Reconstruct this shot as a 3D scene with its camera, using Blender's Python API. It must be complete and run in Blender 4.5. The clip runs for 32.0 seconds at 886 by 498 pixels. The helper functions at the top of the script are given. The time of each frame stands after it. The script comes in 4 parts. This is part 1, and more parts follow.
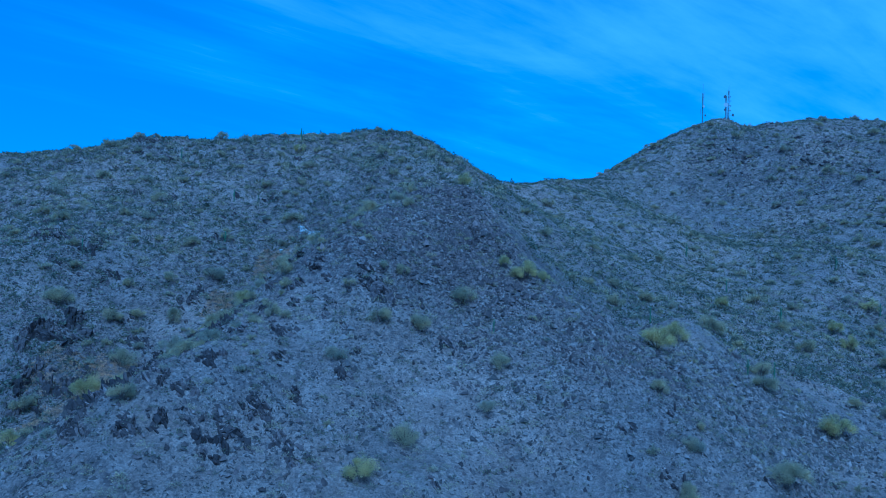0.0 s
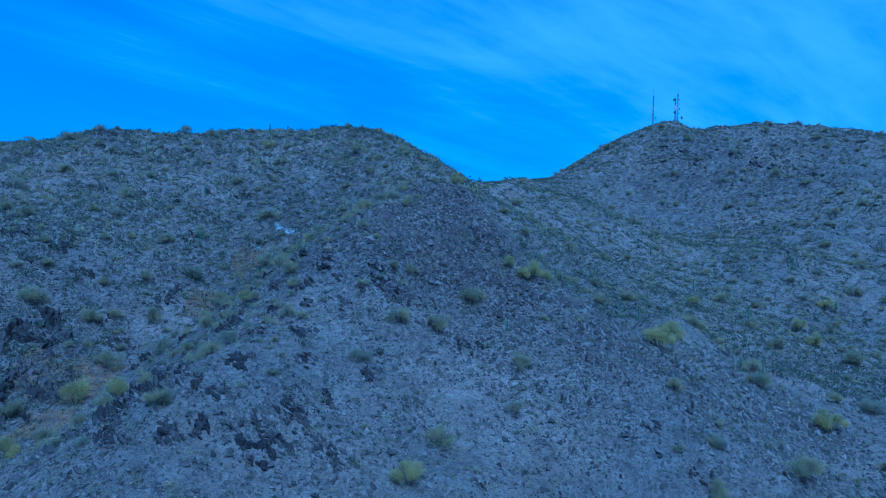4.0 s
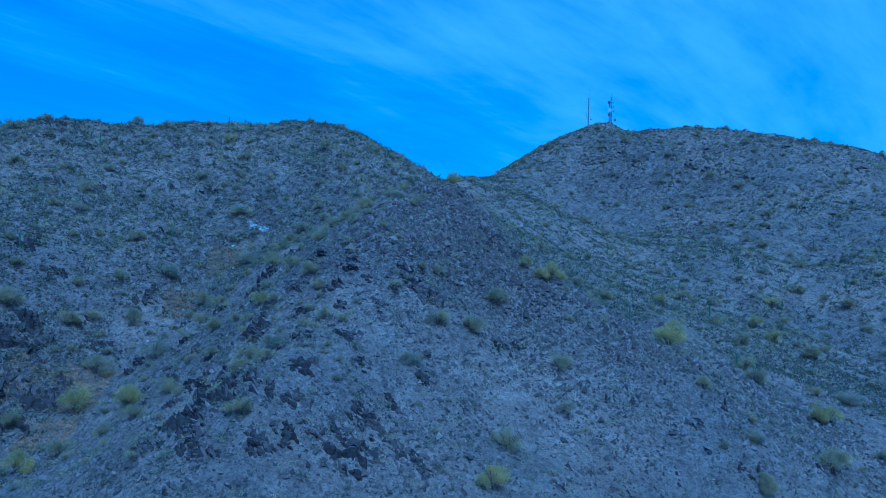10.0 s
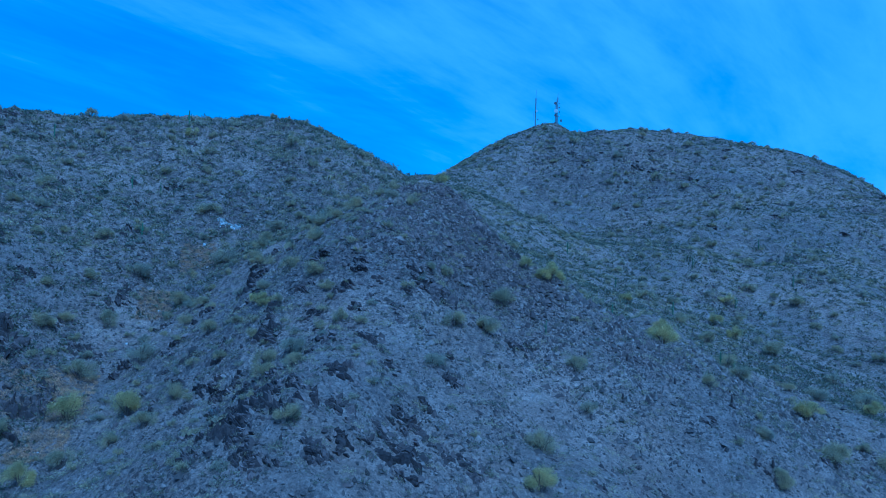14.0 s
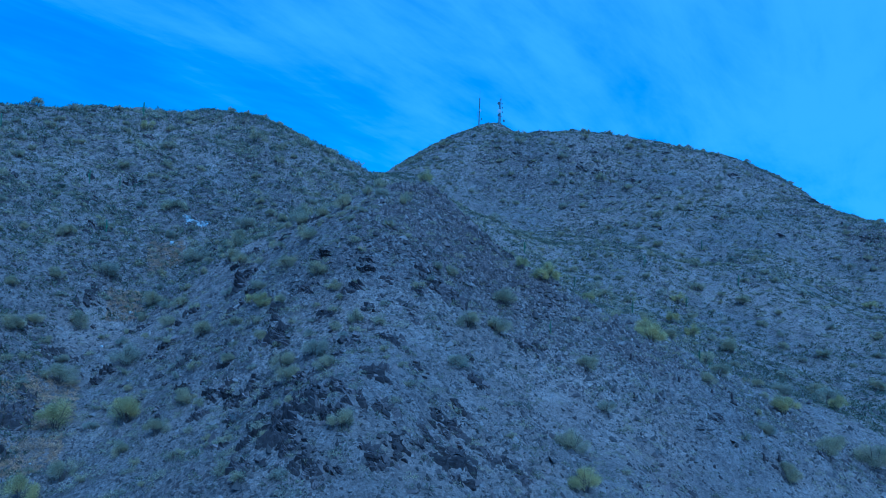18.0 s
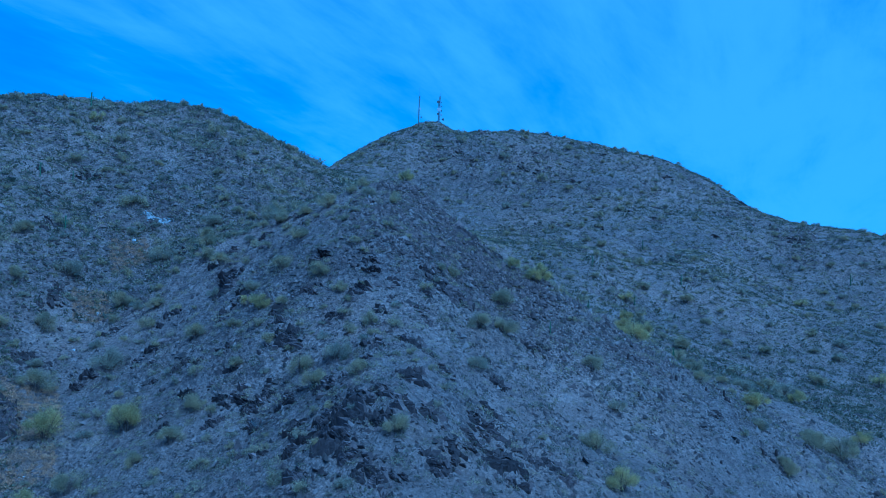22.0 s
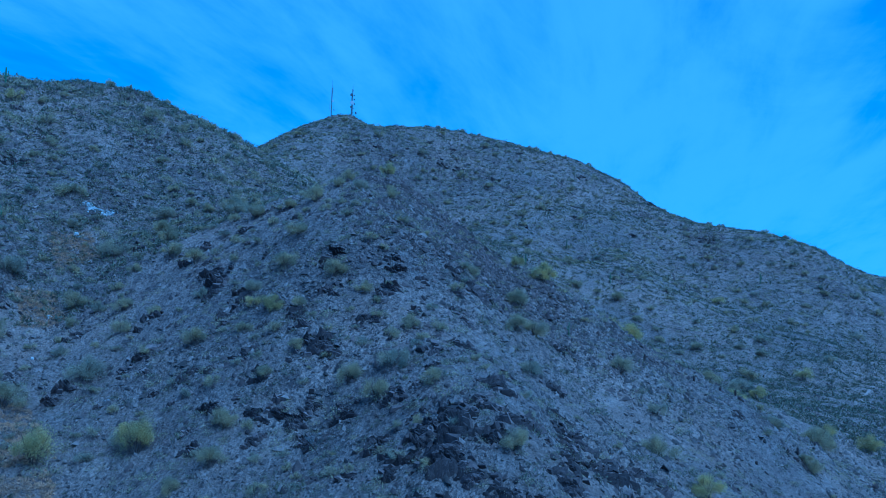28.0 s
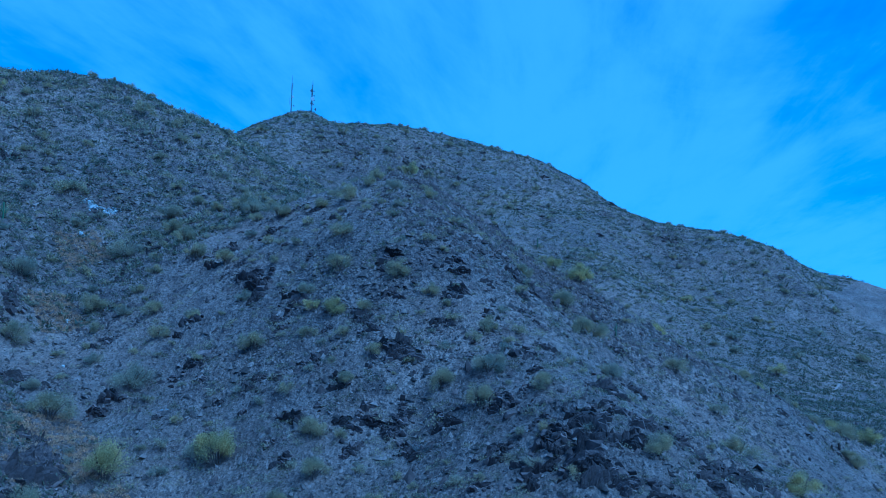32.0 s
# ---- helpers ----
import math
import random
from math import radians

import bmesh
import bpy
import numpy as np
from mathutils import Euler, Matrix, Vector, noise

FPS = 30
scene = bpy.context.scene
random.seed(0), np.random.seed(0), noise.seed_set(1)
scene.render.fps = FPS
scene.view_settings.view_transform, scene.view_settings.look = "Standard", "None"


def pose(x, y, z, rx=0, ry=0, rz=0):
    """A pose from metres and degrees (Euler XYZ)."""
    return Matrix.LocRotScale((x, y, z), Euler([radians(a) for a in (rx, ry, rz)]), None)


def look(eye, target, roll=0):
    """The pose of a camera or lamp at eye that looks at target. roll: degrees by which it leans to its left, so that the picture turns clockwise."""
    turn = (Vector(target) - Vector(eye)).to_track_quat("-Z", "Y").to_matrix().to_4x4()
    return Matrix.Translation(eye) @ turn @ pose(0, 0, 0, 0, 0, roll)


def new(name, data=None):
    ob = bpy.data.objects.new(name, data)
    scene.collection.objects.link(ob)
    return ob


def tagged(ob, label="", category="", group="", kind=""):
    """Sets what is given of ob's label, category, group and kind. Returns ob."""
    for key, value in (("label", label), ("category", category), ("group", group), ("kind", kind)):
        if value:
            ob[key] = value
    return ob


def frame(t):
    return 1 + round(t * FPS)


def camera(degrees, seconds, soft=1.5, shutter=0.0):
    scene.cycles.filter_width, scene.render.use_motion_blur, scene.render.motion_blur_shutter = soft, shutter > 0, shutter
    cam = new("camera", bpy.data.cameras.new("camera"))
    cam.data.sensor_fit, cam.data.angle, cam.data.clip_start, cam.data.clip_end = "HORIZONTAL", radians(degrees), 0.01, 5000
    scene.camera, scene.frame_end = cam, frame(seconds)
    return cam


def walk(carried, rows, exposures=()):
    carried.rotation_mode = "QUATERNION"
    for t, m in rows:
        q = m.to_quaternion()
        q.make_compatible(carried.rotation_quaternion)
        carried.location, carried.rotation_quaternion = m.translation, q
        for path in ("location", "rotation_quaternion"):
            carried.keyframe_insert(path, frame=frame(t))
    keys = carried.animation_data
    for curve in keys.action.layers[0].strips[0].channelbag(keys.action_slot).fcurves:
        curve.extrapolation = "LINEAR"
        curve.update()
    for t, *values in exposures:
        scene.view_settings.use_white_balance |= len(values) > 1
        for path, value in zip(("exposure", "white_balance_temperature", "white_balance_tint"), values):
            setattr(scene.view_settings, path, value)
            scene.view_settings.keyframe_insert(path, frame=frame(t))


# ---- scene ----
cam = camera(59.6, 32.0, soft=0.6)
METRES, EYE, TILT, LEAN, TURN = 100.0, 50.0, 2.75, -2.0, 0.0
ROWS = [
    (0.0, 0.0, 0.0, 0.0, 0.0, 0.0, -0.0),
    (0.5, -0.0127, 0.0004, 0.0008, -0.62, -0.03, -0.04),
    (1.0, -0.0257, 0.0009, 0.0015, -1.22, -0.06, -0.07),
    (1.5, -0.039, 0.0015, 0.0022, -1.81, -0.08, -0.1),
    (2.0, -0.0528, 0.0022, 0.0024, -2.42, -0.1, -0.15),
    (2.5, -0.0666, 0.0032, 0.0028, -3.03, -0.13, -0.18),
    (3.0, -0.0807, 0.0043, 0.0032, -3.65, -0.15, -0.21),
    (3.5, -0.0949, 0.0055, 0.0035, -4.29, -0.18, -0.25),
    (5.5, -0.1517, 0.0123, 0.0058, -6.63, -0.29, -0.36),
    (6.0, -0.1659, 0.014, 0.0063, -7.22, -0.3, -0.39),
    (6.5, -0.18, 0.0161, 0.0066, -7.77, -0.33, -0.41),
    (7.0, -0.1938, 0.0185, 0.0071, -8.32, -0.35, -0.44),
    (7.5, -0.2075, 0.0211, 0.0075, -8.88, -0.37, -0.46),
    (8.0, -0.2213, 0.024, 0.008, -9.49, -0.4, -0.47),
    (8.5, -0.2353, 0.0272, 0.0085, -10.08, -0.41, -0.52),
    (9.0, -0.2493, 0.0305, 0.009, -10.66, -0.43, -0.54),
    (9.5, -0.2633, 0.0339, 0.0092, -11.26, -0.45, -0.57),
    (10.0, -0.2775, 0.0373, 0.0096, -11.86, -0.46, -0.6),
    (10.5, -0.2916, 0.0411, 0.0098, -12.48, -0.49, -0.62),
    (11.0, -0.3052, 0.0451, 0.0101, -13.15, -0.5, -0.67),
    (11.5, -0.3188, 0.0493, 0.0106, -13.85, -0.52, -0.7),
    (12.0, -0.3325, 0.0537, 0.011, -14.55, -0.53, -0.75),
    (12.5, -0.3464, 0.0583, 0.0116, -15.26, -0.55, -0.78),
    (13.0, -0.3601, 0.0632, 0.0122, -15.94, -0.57, -0.82),
    (13.5, -0.3739, 0.0681, 0.0127, -16.64, -0.59, -0.84),
    (14.0, -0.3875, 0.0731, 0.013, -17.34, -0.6, -0.88),
    (14.5, -0.4014, 0.0784, 0.0133, -18.06, -0.61, -0.93),
    (16.5, -0.4552, 0.1029, 0.0137, -20.87, -0.63, -1.09),
    (17.0, -0.4687, 0.109, 0.0136, -21.64, -0.63, -1.14),
    (17.5, -0.482, 0.1151, 0.0137, -22.4, -0.64, -1.19),
    (18.0, -0.495, 0.121, 0.0138, -23.17, -0.65, -1.23),
    (18.5, -0.5081, 0.1271, 0.0139, -23.96, -0.66, -1.29),
    (19.0, -0.5209, 0.1334, 0.0141, -24.74, -0.65, -1.34),
    (19.5, -0.5339, 0.1399, 0.0141, -25.52, -0.66, -1.39),
    (20.0, -0.5467, 0.1468, 0.0144, -26.29, -0.69, -1.44),
    (20.5, -0.5595, 0.1546, 0.0152, -27.05, -0.69, -1.5),
    (21.0, -0.5725, 0.1627, 0.0156, -27.82, -0.69, -1.55),
    (21.5, -0.5857, 0.1707, 0.0156, -28.59, -0.69, -1.59),
    (22.0, -0.599, 0.1788, 0.0154, -29.35, -0.69, -1.63),
    (22.5, -0.6118, 0.1873, 0.0157, -30.11, -0.69, -1.67),
    (23.0, -0.6244, 0.196, 0.016, -30.85, -0.7, -1.72),
    (23.5, -0.6367, 0.205, 0.016, -31.61, -0.7, -1.76),
    (24.0, -0.6479, 0.2149, 0.0159, -32.37, -0.7, -1.8),
    (24.5, -0.6575, 0.2264, 0.0154, -33.13, -0.7, -1.83),
    (25.0, -0.6655, 0.2392, 0.0144, -33.87, -0.68, -1.87),
    (25.5, -0.6717, 0.2538, 0.0133, -34.63, -0.67, -1.91),
    (27.5, -0.7102, 0.3173, 0.0107, -37.71, -0.64, -2.18),
    (28.0, -0.7264, 0.3343, 0.0101, -38.48, -0.63, -2.22),
    (28.5, -0.7434, 0.3517, 0.0098, -39.23, -0.62, -2.26),
    (29.0, -0.761, 0.3693, 0.0096, -39.98, -0.62, -2.31),
    (29.5, -0.7783, 0.3865, 0.0097, -40.71, -0.61, -2.33),
    (30.0, -0.7942, 0.4026, 0.0097, -41.44, -0.6, -2.35),
    (30.5, -0.8088, 0.417, 0.0095, -42.14, -0.58, -2.36),
    (31.0, -0.8223, 0.4298, 0.0088, -42.65, -0.59, -2.36),
    (31.5, -0.8326, 0.4405, 0.0085, -43.18, -0.59, -2.36),
    (32.0, -0.8401, 0.4494, 0.0085, -43.63, -0.59, -2.35),
]
EXPOSURE = [(0.0, 0.05, 2940, -8.0), (12.0, 0.02, 2940, -8.0), (20.0, -0.03, 2940, -8.0), (32.0, 0.0, 2940, -8.0)]
walk(cam, [(t, pose(0, 0, EYE, TILT, LEAN, TURN) @ pose(METRES * x, METRES * y, METRES * z, 90 + pitch, roll, yaw)) for t, x, y, z, yaw, pitch, roll in ROWS], EXPOSURE)

# ---- world and sun ----
SUN_ELEVATION, SUN_AZIMUTH = 54.0, 178.0      # azimuth clockwise from +y


def node(tree, kind, **values):
    n = tree.nodes.new(kind)
    for k, v in values.items():
        n.inputs[k].default_value = v
    return n


def make_world():
    w = bpy.data.worlds.new("sky")
    w.use_nodes = True
    tr = w.node_tree
    tr.nodes.clear()
    link = tr.links.new
    sky = tr.nodes.new("ShaderNodeTexSky")
    sky.sky_type = "NISHITA"
    sky.sun_disc = False
    sky.sun_elevation, sky.sun_rotation = radians(SUN_ELEVATION), radians(SUN_AZIMUTH)
    sky.altitude, sky.air_density, sky.dust_density, sky.ozone_density = 600, 1.0, 0.2, 2.2
    co = tr.nodes.new("ShaderNodeTexCoord")
    sep = tr.nodes.new("ShaderNodeSeparateXYZ")
    link(co.outputs["Generated"], sep.inputs[0])
    # dry desert air: deep blue well down towards the horizon
    clear = tr.nodes.new("ShaderNodeVectorMath")
    clear.operation = "ADD"
    clear.inputs[1].default_value = (0, 0, 0.17)
    link(co.outputs["Generated"], clear.inputs[0])
    unit = tr.nodes.new("ShaderNodeVectorMath")
    unit.operation = "NORMALIZE"
    link(clear.outputs[0], unit.inputs[0])
    link(unit.outputs[0], sky.inputs["Vector"])
    # high thin cloud on a flat layer overhead
    up = tr.nodes.new("ShaderNodeMath")
    up.operation = "MAXIMUM"
    up.inputs[1].default_value = 0.0
    link(sep.outputs["Z"], up.inputs[0])
    lift = tr.nodes.new("ShaderNodeMath")
    lift.operation = "ADD"
    lift.inputs[1].default_value = 0.12
    link(up.outputs[0], lift.inputs[0])
    flat = tr.nodes.new("ShaderNodeVectorMath")
    flat.operation = "DIVIDE"
    both = tr.nodes.new("ShaderNodeCombineXYZ")
    for k in range(3):
        link(lift.outputs[0], both.inputs[k])
    link(co.outputs["Generated"], flat.inputs[0])
    link(both.outputs[0], flat.inputs[1])
    turn = tr.nodes.new("ShaderNodeMapping")
    turn.vector_type = "TEXTURE"
    turn.inputs["Rotation"].default_value = (0, 0, radians(-52))
    turn.inputs["Scale"].default_value = (0.9, 2.2, 1000.0)
    turn.inputs["Location"].default_value = (3.1, 0.4, 0.0)
    link(flat.outputs[0], turn.inputs[0])
    streak = node(tr, "ShaderNodeTexNoise", Scale=1.3, Detail=8.0, Roughness=0.6, Distortion=0.45)
    link(turn.outputs[0], streak.inputs["Vector"])
    wide = node(tr, "ShaderNodeTexNoise", Scale=0.55, Detail=3.0, Roughness=0.5)
    link(flat.outputs[0], wide.inputs["Vector"])
    # fine wisps along the same wind
    comb = tr.nodes.new("ShaderNodeMapping")
    comb.vector_type = "TEXTURE"
    comb.inputs["Rotation"].default_value = (0, 0, radians(-52))
    comb.inputs["Scale"].default_value = (0.3, 1.8, 1000.0)
    link(flat.outputs[0], comb.inputs[0])
    wisp = node(tr, "ShaderNodeTexNoise", Scale=1.5, Detail=7.0, Roughness=0.62, Distortion=0.35)
    link(comb.outputs[0], wisp.inputs["Vector"])
    fine = tr.nodes.new("ShaderNodeMath")
    fine.operation = "MULTIPLY_ADD"
    fine.inputs[1].default_value, fine.inputs[2].default_value = 0.55, -0.265
    link(wisp.outputs[0], fine.inputs[0])
    # more veil to the right of the ridge
    side = tr.nodes.new("ShaderNodeMath")
    side.operation = "MULTIPLY_ADD"
    side.inputs[1].default_value, side.inputs[2].default_value = 0.38, -0.15
    link(sep.outputs["X"], side.inputs[0])
    a = tr.nodes.new("ShaderNodeMath")
    a.operation = "MULTIPLY_ADD"
    a.inputs[1].default_value = 0.5
    link(wide.outputs[0], a.inputs[0])
    link(side.outputs[0], a.inputs[2])
    s = tr.nodes.new("ShaderNodeMath")
    s.operation = "ADD"
    link(streak.outputs[0], s.inputs[0])
    link(a.outputs[0], s.inputs[1])
    # a clear gap in the veil, low over the far plain
    gap = tr.nodes.new("ShaderNodeVectorMath")
    gap.operation = "DOT_PRODUCT"
    gap.inputs[1].default_value = (0.937, 0.256, 0.236)
    link(co.outputs["Generated"], gap.inputs[0])
    thin = tr.nodes.new("ShaderNodeMapRange")
    thin.interpolation_type = "SMOOTHSTEP"
    thin.inputs["From Min"].default_value, thin.inputs["From Max"].default_value = 0.983, 0.9998
    thin.inputs["To Min"].default_value, thin.inputs["To Max"].default_value = 0.0, -0.33
    link(gap.outputs["Value"], thin.inputs["Value"])
    drawn = tr.nodes.new("ShaderNodeMath")
    link(s.outputs[0], drawn.inputs[0])
    link(fine.outputs[0], drawn.inputs[1])
    whole = tr.nodes.new("ShaderNodeMath")
    link(drawn.outputs[0], whole.inputs[0])
    link(thin.outputs[0], whole.inputs[1])
    s = whole
    ramp = tr.nodes.new("ShaderNodeMapRange")
    ramp.interpolation_type = "SMOOTHSTEP"
    ramp.inputs["From Min"].default_value, ramp.inputs["From Max"].default_value = 0.42, 1.04
    ramp.inputs["To Min"].default_value, ramp.inputs["To Max"].default_value = 0.07, 0.6
    link(s.outputs[0], ramp.inputs["Value"])
    mix = tr.nodes.new("ShaderNodeMix")
    mix.data_type = "RGBA"
    link(ramp.outputs[0], mix.inputs["Factor"])
    link(sky.outputs[0], mix.inputs["A"])
    mix.inputs["B"].default_value = (5.0, 5.5, 6.2, 1)
    bg = node(tr, "ShaderNodeBackground", Strength=0.095)
    link(mix.outputs["Result"], bg.inputs["Color"])
    out = tr.nodes.new("ShaderNodeOutputWorld")
    link(bg.outputs[0], out.inputs[0])
    scene.world = w


make_world()
sun = new("sun", bpy.data.lights.new("sun", "SUN"))
sun.data.energy, sun.data.angle, sun.data.color = 2.8, radians(35), (1.0, 0.95, 0.9)
az, el = radians(SUN_AZIMUTH), radians(SUN_ELEVATION)
sun.matrix_world = look((500 * math.sin(az) * math.cos(el), 500 * math.cos(az) * math.cos(el), 500 * math.sin(el)), (0, 0, 0))


# ---- materials ----
def material(name, rough=0.9, metal=0.0):
    m = bpy.data.materials.new(name)
    m.use_nodes = True
    tr = m.node_tree
    b = tr.nodes["Principled BSDF"]
    b.inputs["Roughness"].default_value, b.inputs["Metallic"].default_value = rough, metal
    b.inputs["Specular IOR Level"].default_value = 0.25
    return m, tr, b


def ramp_node(tr, stops, source):
    r = tr.nodes.new("ShaderNodeValToRGB")
    while len(r.color_ramp.elements) < len(stops):
        r.color_ramp.elements.new(0.5)
    for e, (p, c) in zip(r.color_ramp.elements, stops):
        e.position, e.color = p, (*c, 1)
    tr.links.new(source, r.inputs[0])
    return r.outputs[0]


def noise_node(tr, scale, detail=4.0, rough=0.55, vector=None, kind="ShaderNodeTexNoise"):
    n = tr.nodes.new(kind)
    n.inputs["Scale"].default_value = scale
    if kind == "ShaderNodeTexNoise":
        n.inputs["Detail"].default_value, n.inputs["Roughness"].default_value = detail, rough
    if vector:
        tr.links.new(vector, n.inputs["Vector"])
    return n


def mixed(tr, mode, fac, a, b):
    m = tr.nodes.new("ShaderNodeMix")
    m.data_type, m.blend_type = "RGBA", mode
    for key, v in (("Factor", fac), ("A", a), ("B", b)):
        if isinstance(v, bpy.types.NodeSocket):
            tr.links.new(v, m.inputs[key])
        else:
            m.inputs[key].default_value = v if key == "Factor" else (*v, 1)
    return m.outputs["Result"]


def ground_material():
    m, tr, b = material("stony_ground", 0.95)
    geo = tr.nodes.new("ShaderNodeNewGeometry")
    pos = geo.outputs["Position"]
    big = noise_node(tr, 0.035, 5.0, 0.6, pos)
    mid = noise_node(tr, 0.22, 6.0, 0.65, pos)
    soil = ramp_node(tr, [(0.3, (0.17, 0.136, 0.116)), (0.48, (0.212, 0.172, 0.147)), (0.66, (0.262, 0.218, 0.188))], mid.outputs[0])
    tint = ramp_node(tr, [(0.36, (0.82, 0.82, 0.84)), (0.5, (0.98, 0.95, 0.92)), (0.64, (1.14, 1.08, 1.02))], big.outputs[0])
    soil = mixed(tr, "MULTIPLY", 1.0, soil, tint)
    # gravel and stones
    v = noise_node(tr, 2.2, vector=pos, kind="ShaderNodeTexVoronoi")
    peb = ramp_node(tr, [(0.0, (0.42, 0.41, 0.44)), (0.3, (0.9, 0.88, 0.86)), (1.0, (1.4, 1.37, 1.33))], v.outputs["Color"])
    soil = mixed(tr, "MULTIPLY", 0.75, soil, peb)
    v2 = noise_node(tr, 6.5, vector=pos, kind="ShaderNodeTexVoronoi")
    chip = ramp_node(tr, [(0.0, (0.6, 0.6, 0.61)), (0.45, (1.0, 0.98, 0.95)), (1.0, (1.3, 1.28, 1.25))], v2.outputs["Color"])
    soil = mixed(tr, "MULTIPLY", 0.7, soil, chip)
    fine = noise_node(tr, 5.0, 5.0, 0.75, pos)
    grit = ramp_node(tr, [(0.32, (0.5, 0.5, 0.52)), (0.5, (1.0, 1.0, 1.0)), (0.68, (1.45, 1.42, 1.4))], fine.outputs[0])
    soil = mixed(tr, "MULTIPLY", 0.8, soil, grit)
    # dark varnished rock where the slope is broken
    rk = noise_node(tr, 0.75, 8.0, 0.75, pos)
    nz = tr.nodes.new("ShaderNodeSeparateXYZ")
    tr.links.new(geo.outputs["Normal"], nz.inputs[0])
    steep = tr.nodes.new("ShaderNodeMath")
    steep.operation = "MULTIPLY_ADD"
    steep.inputs[1].default_value, steep.inputs[2].default_value = -0.75, 0.64
    tr.links.new(nz.outputs["Z"], steep.inputs[0])
    add = tr.nodes.new("ShaderNodeMath")
    tr.links.new(steep.outputs[0], add.inputs[0])
    tr.links.new(rk.outputs[0], add.inputs[1])
    f = tr.nodes.new("ShaderNodeMapRange")
    f.inputs["From Min"].default_value, f.inputs["From Max"].default_value = 0.6, 0.68
    f.inputs["To Max"].default_value = 0.85
    tr.links.new(add.outputs[0], f.inputs["Value"])
    col = mixed(tr, "MIX", f.outputs[0], soil, mixed(tr, "MULTIPLY", 0.8, (0.11, 0.087, 0.078), peb))
    tr.links.new(col, b.inputs["Base Color"])
    bump = node(tr, "ShaderNodeBump", Strength=1.0, Distance=0.35)
    h = tr.nodes.new("ShaderNodeMath")
    h.operation = "ADD"
    tr.links.new(v.outputs["Distance"], h.inputs[0])
    tr.links.new(fine.outputs[0], h.inputs[1])
    tr.links.new(h.outputs[0], bump.inputs["Height"])
    tr.links.new(bump.outputs[0], b.inputs["Normal"])
    return m


def rock_material(name, dark, light, per="object", grain=1.6):
    m, tr, b = material(name, 0.85)
    if per == "object":
        rnd = tr.nodes.new("ShaderNodeObjectInfo").outputs["Random"]
    else:
        rnd = tr.nodes.new("ShaderNodeNewGeometry").outputs["Random Per Island"]
    pos = tr.nodes.new("ShaderNodeNewGeometry").outputs["Position"]
    base = ramp_node(tr, [(0.0, dark), (0.6, tuple(0.6 * d + 0.4 * l for d, l in zip(dark, light))), (1.0, light)], rnd)
    n = noise_node(tr, grain, 6.0, 0.7, pos)
    col = mixed(tr, "MULTIPLY", 0.9, base, ramp_node(tr, [(0.3, (0.5, 0.5, 0.52)), (0.7, (1.5, 1.42, 1.35))], n.outputs[0]))
    tr.links.new(col, b.inputs["Base Color"])
    bump = node(tr, "ShaderNodeBump", Strength=0.7, Distance=0.12)
    tr.links.new(n.outputs[0], bump.inputs["Height"])
    tr.links.new(bump.outputs[0], b.inputs["Normal"])
    return m


def leaf_material(name, dark, light):
    m, tr, b = material(name, 0.75)
    geo = tr.nodes.new("ShaderNodeNewGeometry")
    base = ramp_node(tr, [(0.0, dark), (1.0, light)], geo.outputs["Random Per Island"])
    n = noise_node(tr, 0.5, 3.0, 0.5, geo.outputs["Position"])
    col = mixed(tr, "MULTIPLY", 0.7, base, ramp_node(tr, [(0.35, (0.65, 0.68, 0.75)), (0.65, (1.35, 1.25, 1.05))], n.outputs[0]))
    tr.links.new(col, b.inputs["Base Color"])
    through_leaf = tr.nodes.new("ShaderNodeBsdfTranslucent")
    tr.links.new(col, through_leaf.inputs["Color"])
    mix = tr.nodes.new("ShaderNodeMixShader")
    mix.inputs[0].default_value = 0.45
    tr.links.new(b.outputs[0], mix.inputs[1])
    tr.links.new(through_leaf.outputs[0], mix.inputs[2])
    tr.links.new(mix.outputs[0], tr.nodes["Material Output"].inputs[0])
    return m


def plain_material(name, colour, rough=0.6, metal=0.0):
    m, tr, b = material(name, rough, metal)
    n = noise_node(tr, 3.0, 4.0, 0.6, tr.nodes.new("ShaderNodeNewGeometry").outputs["Position"])
    col = mixed(tr, "MULTIPLY", 0.5, colour, ramp_node(tr, [(0.3, (0.7, 0.7, 0.7)), (0.7, (1.2, 1.2, 1.2))], n.outputs[0]))
    tr.links.new(col, b.inputs["Base Color"])
    return m


M_GROUND = ground_material()
M_ROCK = rock_material("varnished_rock", (0.036, 0.028, 0.026), (0.18, 0.14, 0.122))
M_CRAG = rock_material("jointed_bedrock", (0.036, 0.028, 0.026), (0.125, 0.097, 0.086), grain=2.6)
M_SCREE = rock_material("scree_stone", (0.04, 0.032, 0.028), (0.22, 0.18, 0.154), "island", 3.0)
M_TALUS = rock_material("talus_rock", (0.036, 0.027, 0.024), (0.165, 0.126, 0.108), "island", 2.2)
M_PALE = rock_material("pale_stone", (0.14, 0.12, 0.105), (0.34, 0.3, 0.27), "island", 2.2)
M_QUARTZ = rock_material("white_quartz", (0.3, 0.285, 0.27), (0.62, 0.6, 0.57))
M_OLIVE = leaf_material("olive_foliage", (0.31, 0.27, 0.155), (0.47, 0.405, 0.235))
M_GREY = leaf_material("grey_green_foliage", (0.3, 0.27, 0.185), (0.45, 0.4, 0.28))
M_YELLOW = leaf_material("yellow_green_foliage", (0.35, 0.305, 0.125), (0.58, 0.49, 0.2))
M_LOW = leaf_material("low_shrub_foliage", (0.12, 0.112, 0.073), (0.27, 0.245, 0.162))
